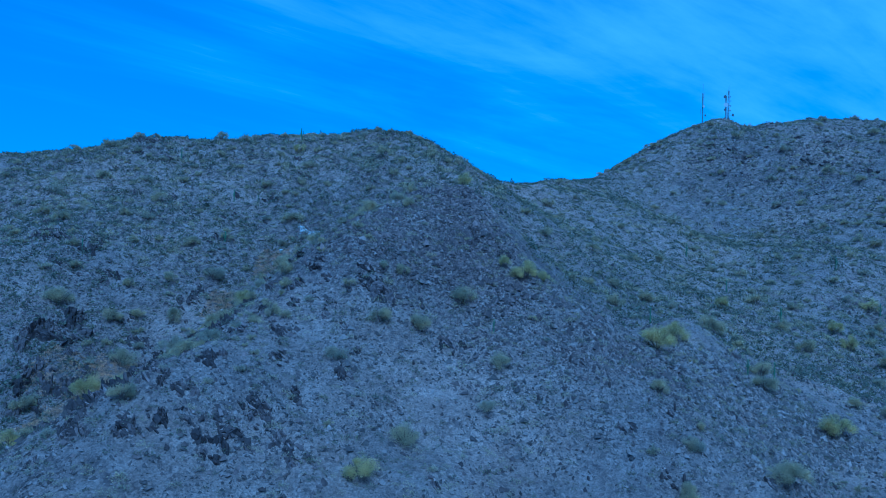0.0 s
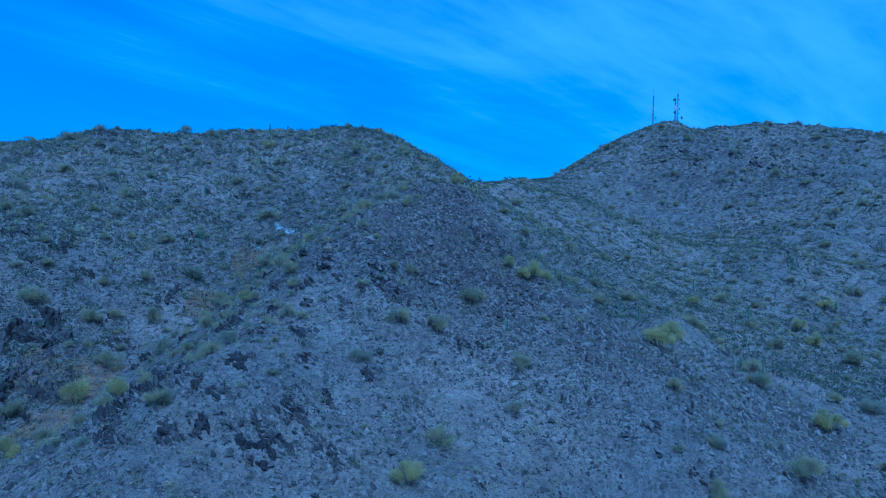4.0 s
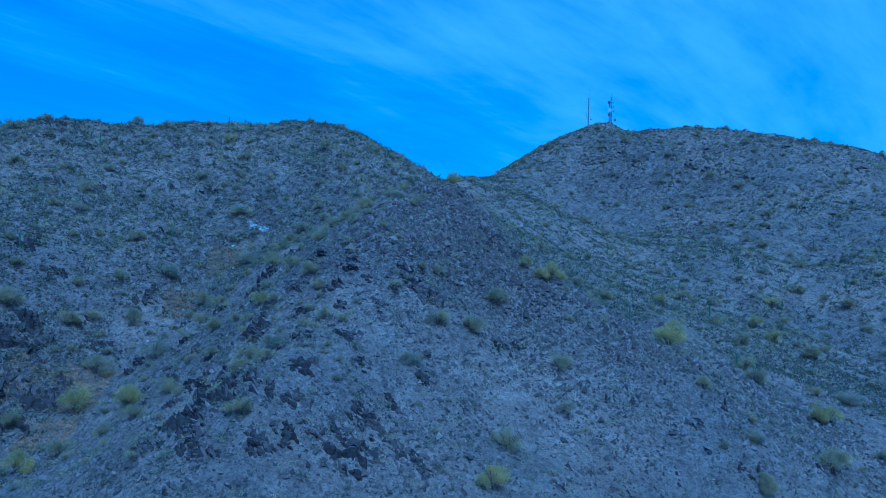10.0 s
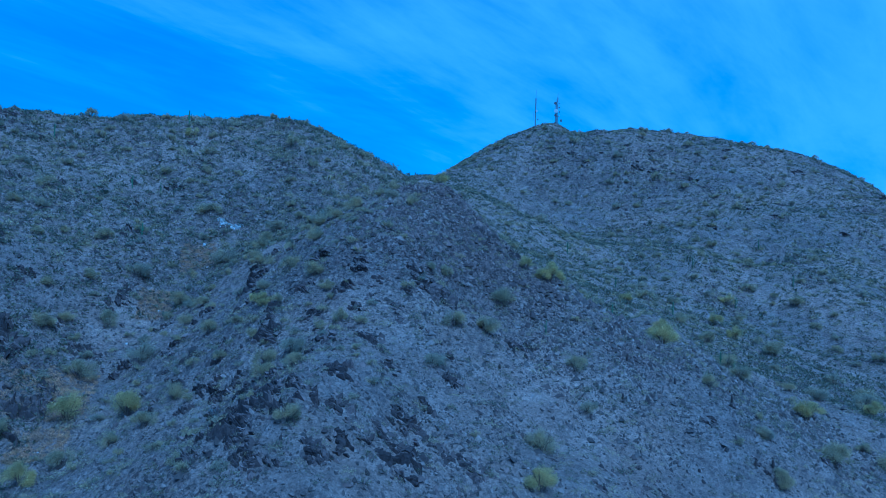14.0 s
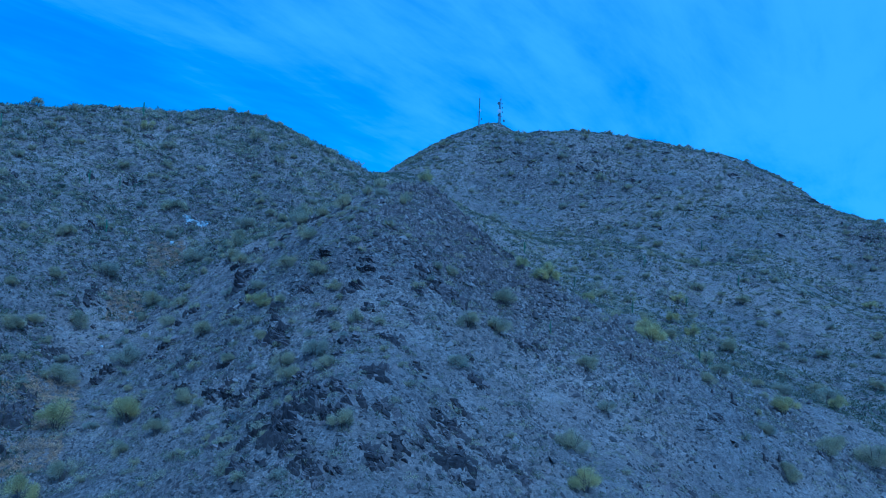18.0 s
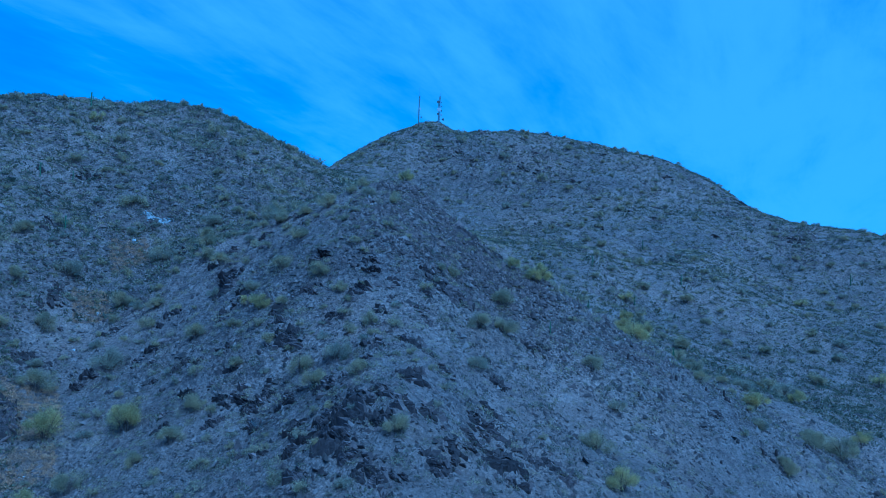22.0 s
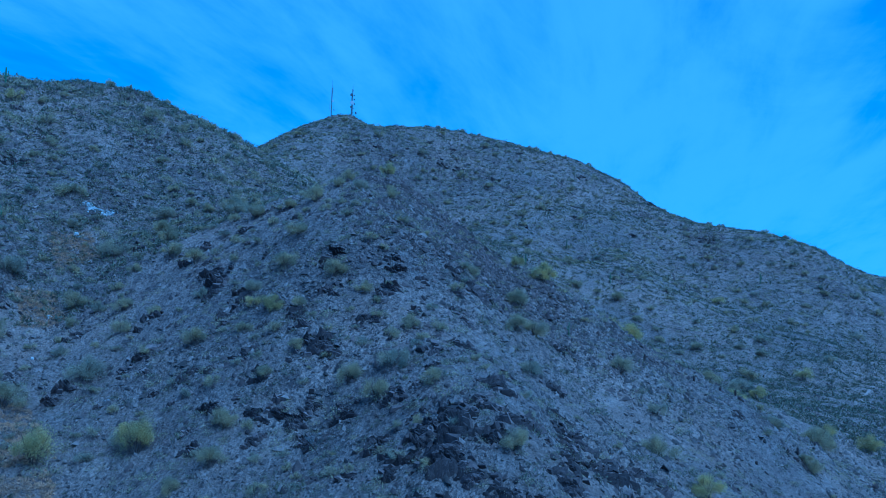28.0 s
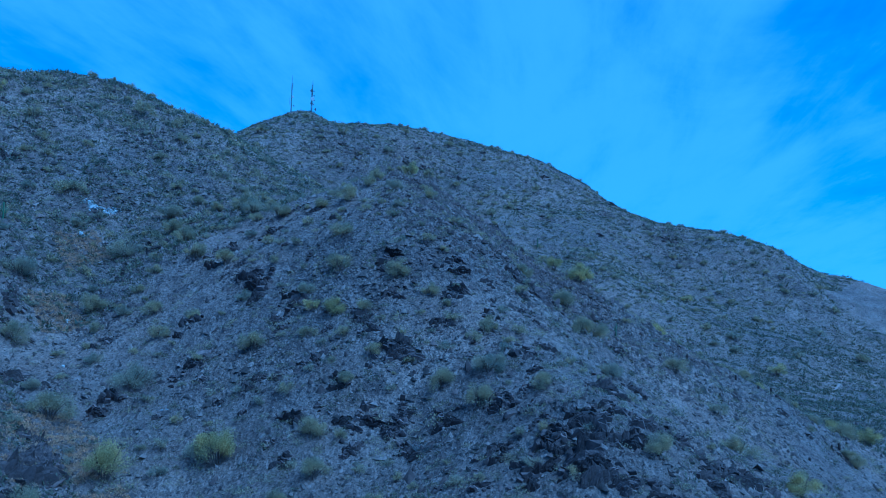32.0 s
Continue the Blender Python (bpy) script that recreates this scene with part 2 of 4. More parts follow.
M_SCRUB = leaf_material("hillside_scrub_foliage", (0.11, 0.105, 0.07), (0.215, 0.203, 0.136))
M_STRAW = leaf_material("dry_straw", (0.34, 0.235, 0.145), (0.6, 0.43, 0.27))
M_TWIG = plain_material("twig_bark", (0.12, 0.095, 0.075), 0.9)
M_DEAD = plain_material("dead_twig", (0.17, 0.16, 0.15), 0.9)
M_CACTUS = plain_material("cactus_skin", (0.1, 0.13, 0.065), 0.7)
M_BARREL = plain_material("barrel_cactus_spines", (0.055, 0.04, 0.034), 0.8)
M_TRAIL = plain_material("trodden_dirt", (0.27, 0.21, 0.17), 0.95)
M_STEEL = plain_material("galvanised_steel", (0.16, 0.16, 0.165), 0.6, 0.2)
M_DISH = plain_material("white_dish_paint", (0.4, 0.4, 0.41), 0.5)
M_DARK = plain_material("dark_antenna_casing", (0.09, 0.09, 0.095), 0.6)

# ---- the landform: crest lines, gullies and slopes, in metres ----
DIVIDE = [(-175, 205, 73.1), (-140, 215, 81.9), (-109, 224, 85.8), (-87, 223, 90.3), (-68, 231, 91.1), (-58, 236, 94), (-26, 238, 97.3), (-6, 236, 94), (20, 266, 83.1), (44, 299, 92.5), (68, 325, 96.5), (94, 362, 117.6), (125, 379, 134.3), (152, 361, 129.8), (137, 379, 137.7), (166, 344, 130.6), (195, 330, 126.5), (227, 304, 117.2), (252, 280, 97.5), (264, 265, 76.4), (262, 225, 76.2)]
SHOULDER = [(1, 220, 87.5), (14, 226, 80.4), (24, 232, 75)]
RIGHT_CREST = [(227, 177, 67.7), (248, 166, 56.8), (268, 150, 54.8), (290, 125, 40.7)]
SPUR = [(30, 250, 83.4), (12, 190, 72.4), (3, 146, 69.1), (-5, 132, 64.1), (-14, 116, 58.8), (-18, 104, 47.1), (-24, 93, 43.5), (-29, 82, 41.8), (-34, 75, 35.8), (-40, 67, 30.9)]
SPUR_RIGHT = [(7, 115, 51.4), (13, 116, 52.1), (0.6, 108.7, 45.5), (-5, 105.8, 47.7), (7, 96.6, 39.1), (-12.8, 91.6, 39.4), (-3.4, 83, 32.9), (14, 84, 30.5), (-1, 80, 32.4), (34, 118, 41.4), (23, 106, 42.6), (48.6, 100.6, 27.5), (75, 119, 29.7), (68, 103.5, 26.1), (-16, 75, 32.9), (25, 75, 24)]
SPUR_LEFT = [(-26, 109, 44.7), (-31, 122, 46.4), (-31, 108, 43.5), (-18, 161, 60.7), (-13, 140, 62.7), (-25, 176, 58.3), (-44, 102, 33.6), (-48, 112, 30.2)]
SPUR_BACK = [(16, 165, 57.7), (22, 148, 53.8), (28, 136, 40.3), (40, 133, 45.9), (56, 134, 35.8)]
GULLY = [(-33, 187, 60.6), (-38, 179, 54.8), (-46, 165, 43.8), (-53, 152, 39), (-55, 134, 33.2), (-60, 118, 28.3), (-68, 100, 22), (-80, 80, 16)]
LEFT_HILL = [(-71, 191, 67.1), (-75, 165, 56.5), (-58, 175, 56), (-36, 190, 64.7), (-51, 178, 57.9), (-18, 203, 80.7), (-14, 195, 75.3), (-67, 133, 37.4), (-88, 150, 50.2), (-100, 180, 62.1), (-120, 165, 52), (-110, 130, 36), (-42, 215, 82.1), (-75, 210, 79.1)]
RIGHT_HILL = [(95, 300, 75.3), (92, 320, 92.4), (120, 325, 109.2), (157, 290, 95.4), (154, 250, 75.8), (156, 217, 63.1), (119, 224, 61.8), (178, 189, 47.3), (212, 202, 68.5), (158, 162, 36), (147, 142, 27.5), (118, 117, 24.5), (148, 367, 126.9), (180, 215, 60.1), (195, 260, 88.8), (210, 150, 37.8)]
VALLEY = [(72, 270, 77.6), (85, 225, 56.1), (98, 180, 39.4), (103, 155, 31.1), (112, 125, 25.1), (115, 90, 19.1)]
FOOT = [(-30, 50, 20), (0, 50, 17), (50, 70, 18.1), (-60, 60, 16), (-80, 40, 10), (0, 10, 5), (-40, 10, 6), (80, 40, 8), (150, 80, 14), (200, 100, 20), (-120, 80, 12), (-150, 120, 22), (-60, -60, 0), (100, -30, 0), (-200, 60, 5), (250, 60, 10), (330, 80, 15)]
BEHIND = [(0, 320, 80), (60, 380, 95), (-60, 310, 70), (-140, 290, 60), (130, 450, 100), (230, 380, 95), (300, 280, 60), (300, 200, 55), (-220, 200, 50)]
SPUR_FACE = [(-28, 99, 42.5), (-21, 79, 35.1), (-23, 117, 51.8), (-35, 85, 36.6), (-37, 99, 33.7), (-22, 124, 55.2), (-3, 123, 57.6), (10, 105, 43.6), (25, 94, 37.1), (30, 89, 33.5), (-43, 134, 38.8), (-40, 115, 37.6), (1, 100, 42), (17, 98, 39.9)]
LEFT_SLOPE = [(-71, 205, 76.8), (-51, 203, 71.6), (-24, 211, 84), (-46, 188, 60.5), (-62, 151, 40.7), (-40, 141, 42.3), (-29, 164, 55.5), (-9, 146, 65), (-44, 174, 49.9), (-47, 157, 40.5)]
FAR_SLOPE = [(146, 233, 60.9), (110, 173, 33.7), (145, 293, 90.5), (176, 274, 93.1), (185, 235, 75.6), (199, 207, 62.3), (130, 254, 69.6), (121, 198, 43.6), (137, 180, 39.7), (107, 145, 26.7), (175, 156, 37), (145, 191, 50)]
LANDFORM = np.array(SPUR_FACE + LEFT_SLOPE + FAR_SLOPE + DIVIDE + SHOULDER + RIGHT_CREST + SPUR + SPUR_RIGHT + SPUR_LEFT + SPUR_BACK + GULLY + LEFT_HILL + RIGHT_HILL + VALLEY + FOOT + BEHIND, float)


def plate(q):
    """The basis of a thin plate that is bent over the landform lines."""
    r2 = ((q[:, None] - LANDFORM[None, :, :2] / 100) ** 2).sum(-1)
    return np.hstack([np.where(r2 > 0, 0.5 * r2 * np.log(np.maximum(r2, 1e-12)), 0), np.ones((len(q), 1)), q])


count = len(LANDFORM)
system = np.zeros((count + 3, count + 3))
system[:count] = plate(LANDFORM[:, :2] / 100)
system[:count, :count] += 2e-3 * np.eye(count)
system[count:, :count] = system[:count, count:].T
BEND = np.linalg.solve(system, np.concatenate([LANDFORM[:, 2], np.zeros(3)]))


def lattice(ix, iy, seed):
    h = (ix.astype(np.int64) * 374761393 + iy.astype(np.int64) * 668265263 + seed * 974634777) & 0xFFFFFFFF
    h = ((h ^ (h >> 13)) * 1274126177) & 0xFFFFFFFF
    return ((h ^ (h >> 16)) & 0xFFFF) / 32767.5 - 1


def value_noise(x, y, seed):
    ix, iy = np.floor(x), np.floor(y)
    fx, fy = x - ix, y - iy
    fx, fy = fx * fx * (3 - 2 * fx), fy * fy * (3 - 2 * fy)
    a, b = lattice(ix, iy, seed), lattice(ix + 1, iy, seed)
    c, d = lattice(ix, iy + 1, seed), lattice(ix + 1, iy + 1, seed)
    return (a * (1 - fx) + b * fx) * (1 - fy) + (c * (1 - fx) + d * fx) * fy


def rough_ground(x, y):
    """Small relief: swells, rock ribs across the slope and loose lumps."""
    u, v = 0.82 * x + 0.57 * y, -0.57 * x + 0.82 * y
    z = 0.45 * value_noise(x / 11, y / 11, 1) + 0.4 * value_noise(x / 5.3, y / 5.3, 2)
    rib = 1 - abs(value_noise(u / 3.2, v / 7.5, 3))
    z = z + 1.25 * np.maximum(rib - 0.55, 0) * (0.55 + 0.9 * value_noise(x / 17, y / 17, 4))
    ledge = 1 - abs(value_noise(u / 1.3, v / 3.4, 7))
    z = z + 0.5 * np.maximum(ledge - 0.6, 0) * (1 + value_noise(x / 8, y / 8, 8))
    hill = np.clip((x - 70) / 30, 0, 1) + np.clip((y - 165) / 30, 0, 1) * np.clip((40 - x) / 30, 0, 1)
    crag = 1 - abs(value_noise((0.8 * x + 0.6 * y) / 9, (-0.6 * x + 0.8 * y) / 26, 11))
    z = z + np.clip(hill, 0, 1) * (1.9 * np.maximum(crag - 0.5, 0) + 0.9 * value_noise(x / 7, y / 7, 12) * value_noise(x / 23, y / 23, 13) - 0.75)
    near = np.clip((98 - x) / 6, 0, 1) * np.clip((198 - y) / 6, 0, 1)
    return z + 0.3 * (1 - near) * value_noise(x / 3.4, y / 3.4, 9) + near * (0.22 * value_noise(x / 1.7, y / 1.7, 5) + 0.15 * value_noise(x / 0.8, y / 0.8, 6))


def ground_z(x, y):
    x, y = np.atleast_1d(np.asarray(x, float)), np.atleast_1d(np.asarray(y, float))
    z = np.empty(len(x))
    for i in range(0, len(x), 20000):
        z[i:i + 20000] = plate(np.stack([x[i:i + 20000], y[i:i + 20000]], -1) / 100) @ BEND
    out = np.clip((np.hypot(x - 60, y - 190) - 330) / 300, 0, 1)
    out = out * out * (3 - 2 * out)
    return (np.clip(z, -4, 150) + rough_ground(x, y)) * (1 - out) - 2 * out


def at_ground(x, y):
    return float(ground_z(x, y)[0])


def mesh_from(name, verts, faces, mat, smooth=False):
    me = bpy.data.meshes.new(name)
    me.from_pydata(verts, [], faces)
    me.materials.append(mat)
    if smooth:
        me.shade_smooth()
    return me


def numpy_mesh(name, verts, faces, mat, smooth=False):
    """A mesh from arrays: verts (n, 3), faces (m, 3 or 4)."""
    me = bpy.data.meshes.new(name)
    k = faces.shape[1]
    me.vertices.add(len(verts))
    me.vertices.foreach_set("co", np.ascontiguousarray(verts, np.float32).ravel())
    me.loops.add(faces.size)
    me.loops.foreach_set("vertex_index", np.ascontiguousarray(faces, np.int32).ravel())
    me.polygons.add(len(faces))
    me.polygons.foreach_set("loop_start", np.arange(0, faces.size, k, dtype=np.int32))
    me.update(calc_edges=True)
    me.validate()
    me.materials.append(mat)
    if smooth:
        me.shade_smooth()
    return me


def spread(step):
    """Grid lines: a fine core, widening to +-4600 on both sides."""
    core = list(step)
    lo, hi = [], []
    v, d = core[0], 2.0
    while v > -4600:
        d *= 1.25
        v -= d
        lo.append(v)
    v, d = core[-1], 2.0
    while v < 4600:
        d *= 1.25
        v += d
        hi.append(v)
    return np.array(lo[::-1] + core + hi)


def make_ground():
    xs = spread(np.concatenate([np.arange(-180, -112, 1.5), np.arange(-112, 95, 0.6), np.arange(95, 300, 1.3)]))
    ys = spread(np.concatenate([np.arange(20, 55, 1.5), np.arange(55, 195, 0.6), np.arange(195, 410, 1.2)]))
    gx, gy = np.meshgrid(xs, ys)
    z = ground_z(gx.ravel(), gy.ravel())
    verts = np.stack([gx.ravel(), gy.ravel(), z], -1)
    nx, ny = len(xs), len(ys)
    i = (np.arange(ny - 1)[:, None] * nx + np.arange(nx - 1)[None]).ravel()
    faces = np.stack([i, i + 1, i + nx + 1, i + nx], -1)
    ob = new("ground", numpy_mesh("ground", verts, faces, M_GROUND, True))
    tagged(ob, "stony desert mountain slopes with gullies and a rocky spur", "ground", kind="structure")
    return ob


make_ground()
rng = np.random.default_rng(7)


def part(name, mesh, parent, m=None, label=""):
    ob = new(name, mesh)
    ob.parent = parent
    if m is not None:
        ob.matrix_local = m
    if label:
        tagged(ob, label)
    return ob


def thing(name, m, label, category, group="", kind=""):
    ob = new(name)
    ob.matrix_world = m
    ob.empty_display_size = 0.2
    return tagged(ob, label, category, group, kind)


# ---- rocks ----
def hull_block(bm, r, mid, dims, lean):
    """One angular block: a chipped box with a narrower, slanting top."""
    own = []
    top = r.uniform(0.45, 0.9)
    slant = r.normal(0, 0.22, 2)
    for sx in (-1, 1):
        for sy in (-1, 1):
            for sz in (-1, 1):
                w = top if sz > 0 else 1.0
                j = r.uniform(0.72, 1.1, 3)
                p = Vector((sx * w * dims[0] * j[0], sy * w * dims[1] * j[1], sz * dims[2] * j[2]))
                if sz > 0:
                    p.z += slant[0] * p.x + slant[1] * p.y
                own.append(bm.verts.new(lean @ p + Vector(mid)))
    for _ in range(4):
        p = Vector(r.uniform(-0.95, 0.95, 3))
        p = Vector((p.x * dims[0] * 0.95, p.y * dims[1] * 0.95, p.z * dims[2]))
        own.append(bm.verts.new(lean @ p + Vector(mid)))
    bmesh.ops.convex_hull(bm, input=own)
    bmesh.ops.delete(bm, geom=[v for v in own if v.is_valid and not v.link_faces], context="VERTS")


BLOCKS = []
for k in range(12):
    r = np.random.default_rng(40 + k)
    bm = bmesh.new()
    for j in range(1 + k % 3):
        mid = np.array([r.uniform(-0.3, 0.3), r.uniform(-0.25, 0.25), r.uniform(-0.15, 0.05)]) * (j > 0)
        hull_block(bm, r, mid, (r.uniform(0.25, 0.45), r.uniform(0.2, 0.34), r.uniform(0.22, 0.42)), Euler(r.normal(0, 0.18, 3)).to_matrix())
    BLOCKS.append(bm)


def crag_mesh(seed, n=34):
    """Bedrock breaking through the slope: one skin of tilted, stepped joint faces."""
    r = np.random.default_rng(700 + seed)
    cells = 60
    c = np.stack([r.uniform(-1, 1, cells), r.uniform(-1, 1, cells)], -1)
    high = r.uniform(0, 1, cells) ** 1.4
    tilt = r.normal(0, 0.55, (cells, 2)) + np.array([0.35, 0.5])
    bay = r.uniform(0, 6.28, 3)
    bm = bmesh.new()
    rows = []
    for j in range(n):
        row = []
        for i in range(n):
            p = np.array([2 * i / (n - 1) - 1, 2 * j / (n - 1) - 1])
            p = p * (1 - 0.12 * (p[::-1] ** 2)) + r.normal(0, 0.012, 2)
            q = (p - c) * np.array([1.0, 1.7])
            d = (q ** 2).sum(-1)
            k = int(d.argmin())
            a = math.atan2(p[1], p[0])
            edge = np.hypot(*p) / (0.72 + 0.16 * math.sin(2 * a + bay[0]) + 0.12 * math.sin(3 * a + bay[1]) + 0.1 * math.sin(5 * a + bay[2]))
            dome = max(0.0, 1 - edge ** 2)
            z = dome ** 0.5 * (0.12 + 0.42 * high[k] + float((p - c[k]) @ tilt[k])) + r.normal(0, 0.018) - 0.06 - 0.9 * max(0.0, edge - 0.75)
            row.append(bm.verts.new((p[0], p[1], z)))
        rows.append(row)
    for lo, hi in zip(rows, rows[1:]):
        for i in range(n - 1):
            bm.faces.new((lo[i], lo[i + 1], hi[i + 1]))
            bm.faces.new((lo[i], hi[i + 1], hi[i]))
    me = bpy.data.meshes.new("crag")
    bm.to_mesh(me)
    bm.free()
    me.materials.append(M_CRAG)
    return me


CRAGS = [crag_mesh(k) for k in range(10)]


def block_meshes(name, mat):
    out = []
    for bm in BLOCKS:
        me = bpy.data.meshes.new(name)
        bm.to_mesh(me)
        me.materials.append(mat)
        out.append(me)
    return out


ROCK_BLOCKS = block_meshes("rock_block", M_ROCK)
QUARTZ_BLOCKS = block_meshes("quartz_block", M_QUARTZ)


def outcrop(x, y, size, name="rock_outcrop", meshes=ROCK_BLOCKS, label="dark varnished bedrock outcrop of broken angular blocks", n=None, flat=1.0, block=(0.2, 0.48), wide=0.2):
    z0 = at_ground(x, y)
    ob = thing(name, pose(x, y, z0), label, "rock outcrop", "outcrops on the slopes")
    if meshes is ROCK_BLOCKS:
        for k in range(2 + (size > 2.2) + (size > 3.0)):
            c = rng.normal(0, 0.27, 2) * size
            px, py = x + c[0], y + c[1]
            w = (0.4 + (0.05 if y < 150 else -0.04) * max(0.0, size - 2.5)) * size ** 0.85
            e = 0.5 * w
            up = Vector((at_ground(px - e, py) - at_ground(px + e, py), at_ground(px, py - e) - at_ground(px, py + e), 2 * e)).normalized()
            spin = Vector((0, 0, 1)).rotation_difference(up).to_matrix() @ Euler((0, 0, rng.normal(-0.9, 0.3))).to_matrix()
            m = Matrix.LocRotScale((c[0], c[1], at_ground(px, py) - z0), spin.to_euler(), (w * rng.uniform(1.1, 1.9), w * rng.uniform(0.5, 0.9), w * rng.uniform(0.8, 1.35)))
            part("crag", CRAGS[rng.integers(len(CRAGS))], ob, m)
    n = n or int(5 + 1.8 * size)
    strike = rng.normal(-0.9, 0.22) if meshes is ROCK_BLOCKS else -0.4
    a, b = rng.normal(0, 0.36, n) * size, rng.normal(0, wide, n) * size
    dx, dy = a * math.cos(strike) - b * math.sin(strike), a * math.sin(strike) + b * math.cos(strike)
    dz = ground_z(x + dx, y + dy) - z0
    for i in range(n):
        s = (1.9 * (size / 2.4) ** 0.5) * rng.uniform(*block) * max(0.45, 1.25 - abs(a[i]) / size)
        turn = Euler((rng.normal(0.45, 0.22), rng.normal(0.0, 0.22), strike + rng.normal(0, 0.35)))
        m = Matrix.LocRotScale((dx[i], dy[i], dz[i] + 0.1 * s), turn, (s * rng.uniform(0.9, 1.7), s * rng.uniform(0.5, 0.95), s * rng.uniform(0.9, 1.5) * flat))
        part("rock_block", meshes[rng.integers(len(meshes))], ob, m)
    return ob


SPUR_NOSE_ROCKS = [(-32.9, 72.3, 1.58), (-34.4, 72.5, 1.77), (-29.1, 72.7, 2.43), (-26.6, 73.9, 2.16), (-34.3, 74.1, 2.22), (-21.5, 74.4, 2.39), (-19.8, 76.1, 2.92), (-14.1, 76.2, 2.38), (-34.8, 76.6, 2.48), (-39.2, 77, 2.59), (-15.7, 78.1, 2.13), (-22, 78.6, 1.82), (-25.9, 79.1, 2.23), (-30.4, 79.1, 2.82), (-33.9, 79.7, 4.2), (-29.1, 80.5, 2.22), (-18.7, 80.6, 2.54), (-32, 81.1, 2.21), (-30.3, 81.3, 1.81), (-19.8, 82, 1.92), (-34.4, 82.9, 2.7), (-37.2, 83.2, 2.7)]
SPUR_CREST_ROCKS = [(-10.6, 105.8, 2.07), (-44.1, 106.9, 1.92), (-25.1, 107.4, 2.12), (-31.5, 107.4, 3.88), (-11, 108.4, 2.32), (-21.3, 108.7, 2.48), (-35.6, 110.3, 2.44), (-40.7, 111.7, 2.56), (-18.4, 111.8, 2.34), (-29.1, 116.1, 2.27), (-23.3, 119.1, 2.71), (9.4, 124.3, 2.77), (4.4, 125.6, 3.13), (-60.9, 125.9, 5.12), (-58, 127, 3.54), (-30.6, 127.3, 2.61), (-64.8, 128, 4.88), (-49.7, 135.7, 3.03), (-70.2, 135.9, 5.57), (-29.3, 136.8, 4.06), (-66.9, 137.8, 5.22), (-68.7, 144.9, 4.87), (-30.1, 169.9, 4.32)]
SPUR_FLANK_ROCKS = [(-31.9, 83.4, 2.43), (-34.1, 84.4, 2.4), (-25.6, 84.6, 2.68), (-15.9, 85.9, 2.04), (-35.9, 88.4, 2.16), (-18.8, 90, 2.09), (-11.2, 90.2, 2.46), (-31.9, 90.2, 2.39), (-29, 90.3, 1.34), (-31.3, 92.1, 2.03), (-24.6, 95.2, 2.18), (-20.4, 95.9, 2.31), (-33.7, 97, 2.07), (-36.3, 97.3, 2.05), (1.2, 100.9, 2.69), (-34.5, 101.5, 2.01), (-36.3, 102, 3.09), (-39.9, 102.7, 1.97), (-14.7, 103.1, 1.69), (-20.1, 104.4, 1.8), (-36.7, 104.8, 2.44), (-8.1, 105.7, 3.5)]
GULLY_ROCKS = [(-59.4, 130.6, 3.4), (-45.7, 118.9, 2.5), (-27.8, 154.1, 4.6), (-52.8, 163.7, 4.6), (-55.2, 145.1, 3.2)]
LEFT_ROCKS = [(-63.7, 120.8, 5.9), (-63.7, 134.3, 4.3), (-69.5, 159.6, 3.8), (-78.4, 156.5, 3.7), (-86.7, 165.8, 6), (-82.4, 165.4, 6), (-75.1, 167, 4.6), (-88.4, 221.4, 4.2), (-85.2, 222.4, 4.2), (-46.3, 202.5, 4), (-75.9, 163.3, 5.1)]
RIGHT_ROCKS = [(144.9, 310.2, 7.3), (161, 293.2, 6.2), (150.9, 305.3, 6.4), (205, 278.6, 6), (229.2, 257.7, 6.6), (114.6, 336.8, 5.4), (122.1, 328.3, 5.9), (124, 320.9, 5.8), (211.5, 218.3, 5.4), (212.8, 214.2, 5.4), (183.4, 231.9, 4.2)]
for group in (SPUR_NOSE_ROCKS, SPUR_CREST_ROCKS, SPUR_FLANK_ROCKS, GULLY_ROCKS, LEFT_ROCKS, RIGHT_ROCKS):
    for x, y, size in group:
        outcrop(x, y, size * (0.9 if group is LEFT_ROCKS or group is GULLY_ROCKS else 0.7 if group is RIGHT_ROCKS else 1.12))

def fill_outcrops(n, box, size, seed):
    """Smaller outcrops in bands along the strike of the rock."""
    k = 0
    while k < n:
        x, y = rng.uniform(box[0], box[1]), rng.uniform(box[2], box[3])
        band = float(value_noise(np.array([(0.82 * x + 0.57 * y) / 9]), np.array([(-0.57 * x + 0.82 * y) / 22]), seed)[0])
        if band > 0.1:
            outcrop(x, y, size * rng.uniform(0.6, 1.3), n=8)
            k += 1


outcrop(-33, 127, 2.9)
fill_outcrops(45, (-50, -8, 66, 135), 1.3, 61)
fill_outcrops(25, (-58, -10, 110, 175), 2.0, 62)
fill_outcrops(25, (-115, -20, 125, 225), 2.6, 63)
fill_outcrops(20, (105, 235, 240, 350), 3.0, 64)
fill_outcrops(20, (-8, 60, 72, 135), 1.3, 65)

for x, y, size, n in ((-34.2, 187.6, 3.0, 34), (-31.9, 186.8, 3.0, 34), (-38, 181.2, 2.2, 9), (-46, 162.3, 1.5, 5), (-50.3, 149.4, 0.9, 2), (-57.2, 114.9, 1.1, 3), (-46.6, 127.9, 0.6, 2)):
    outcrop(x, y, size, "quartz_outcrop", QUARTZ_BLOCKS, "white quartz rubble spilling from a vein on the slope", n, 0.7, (0.2, 0.42), 0.11)


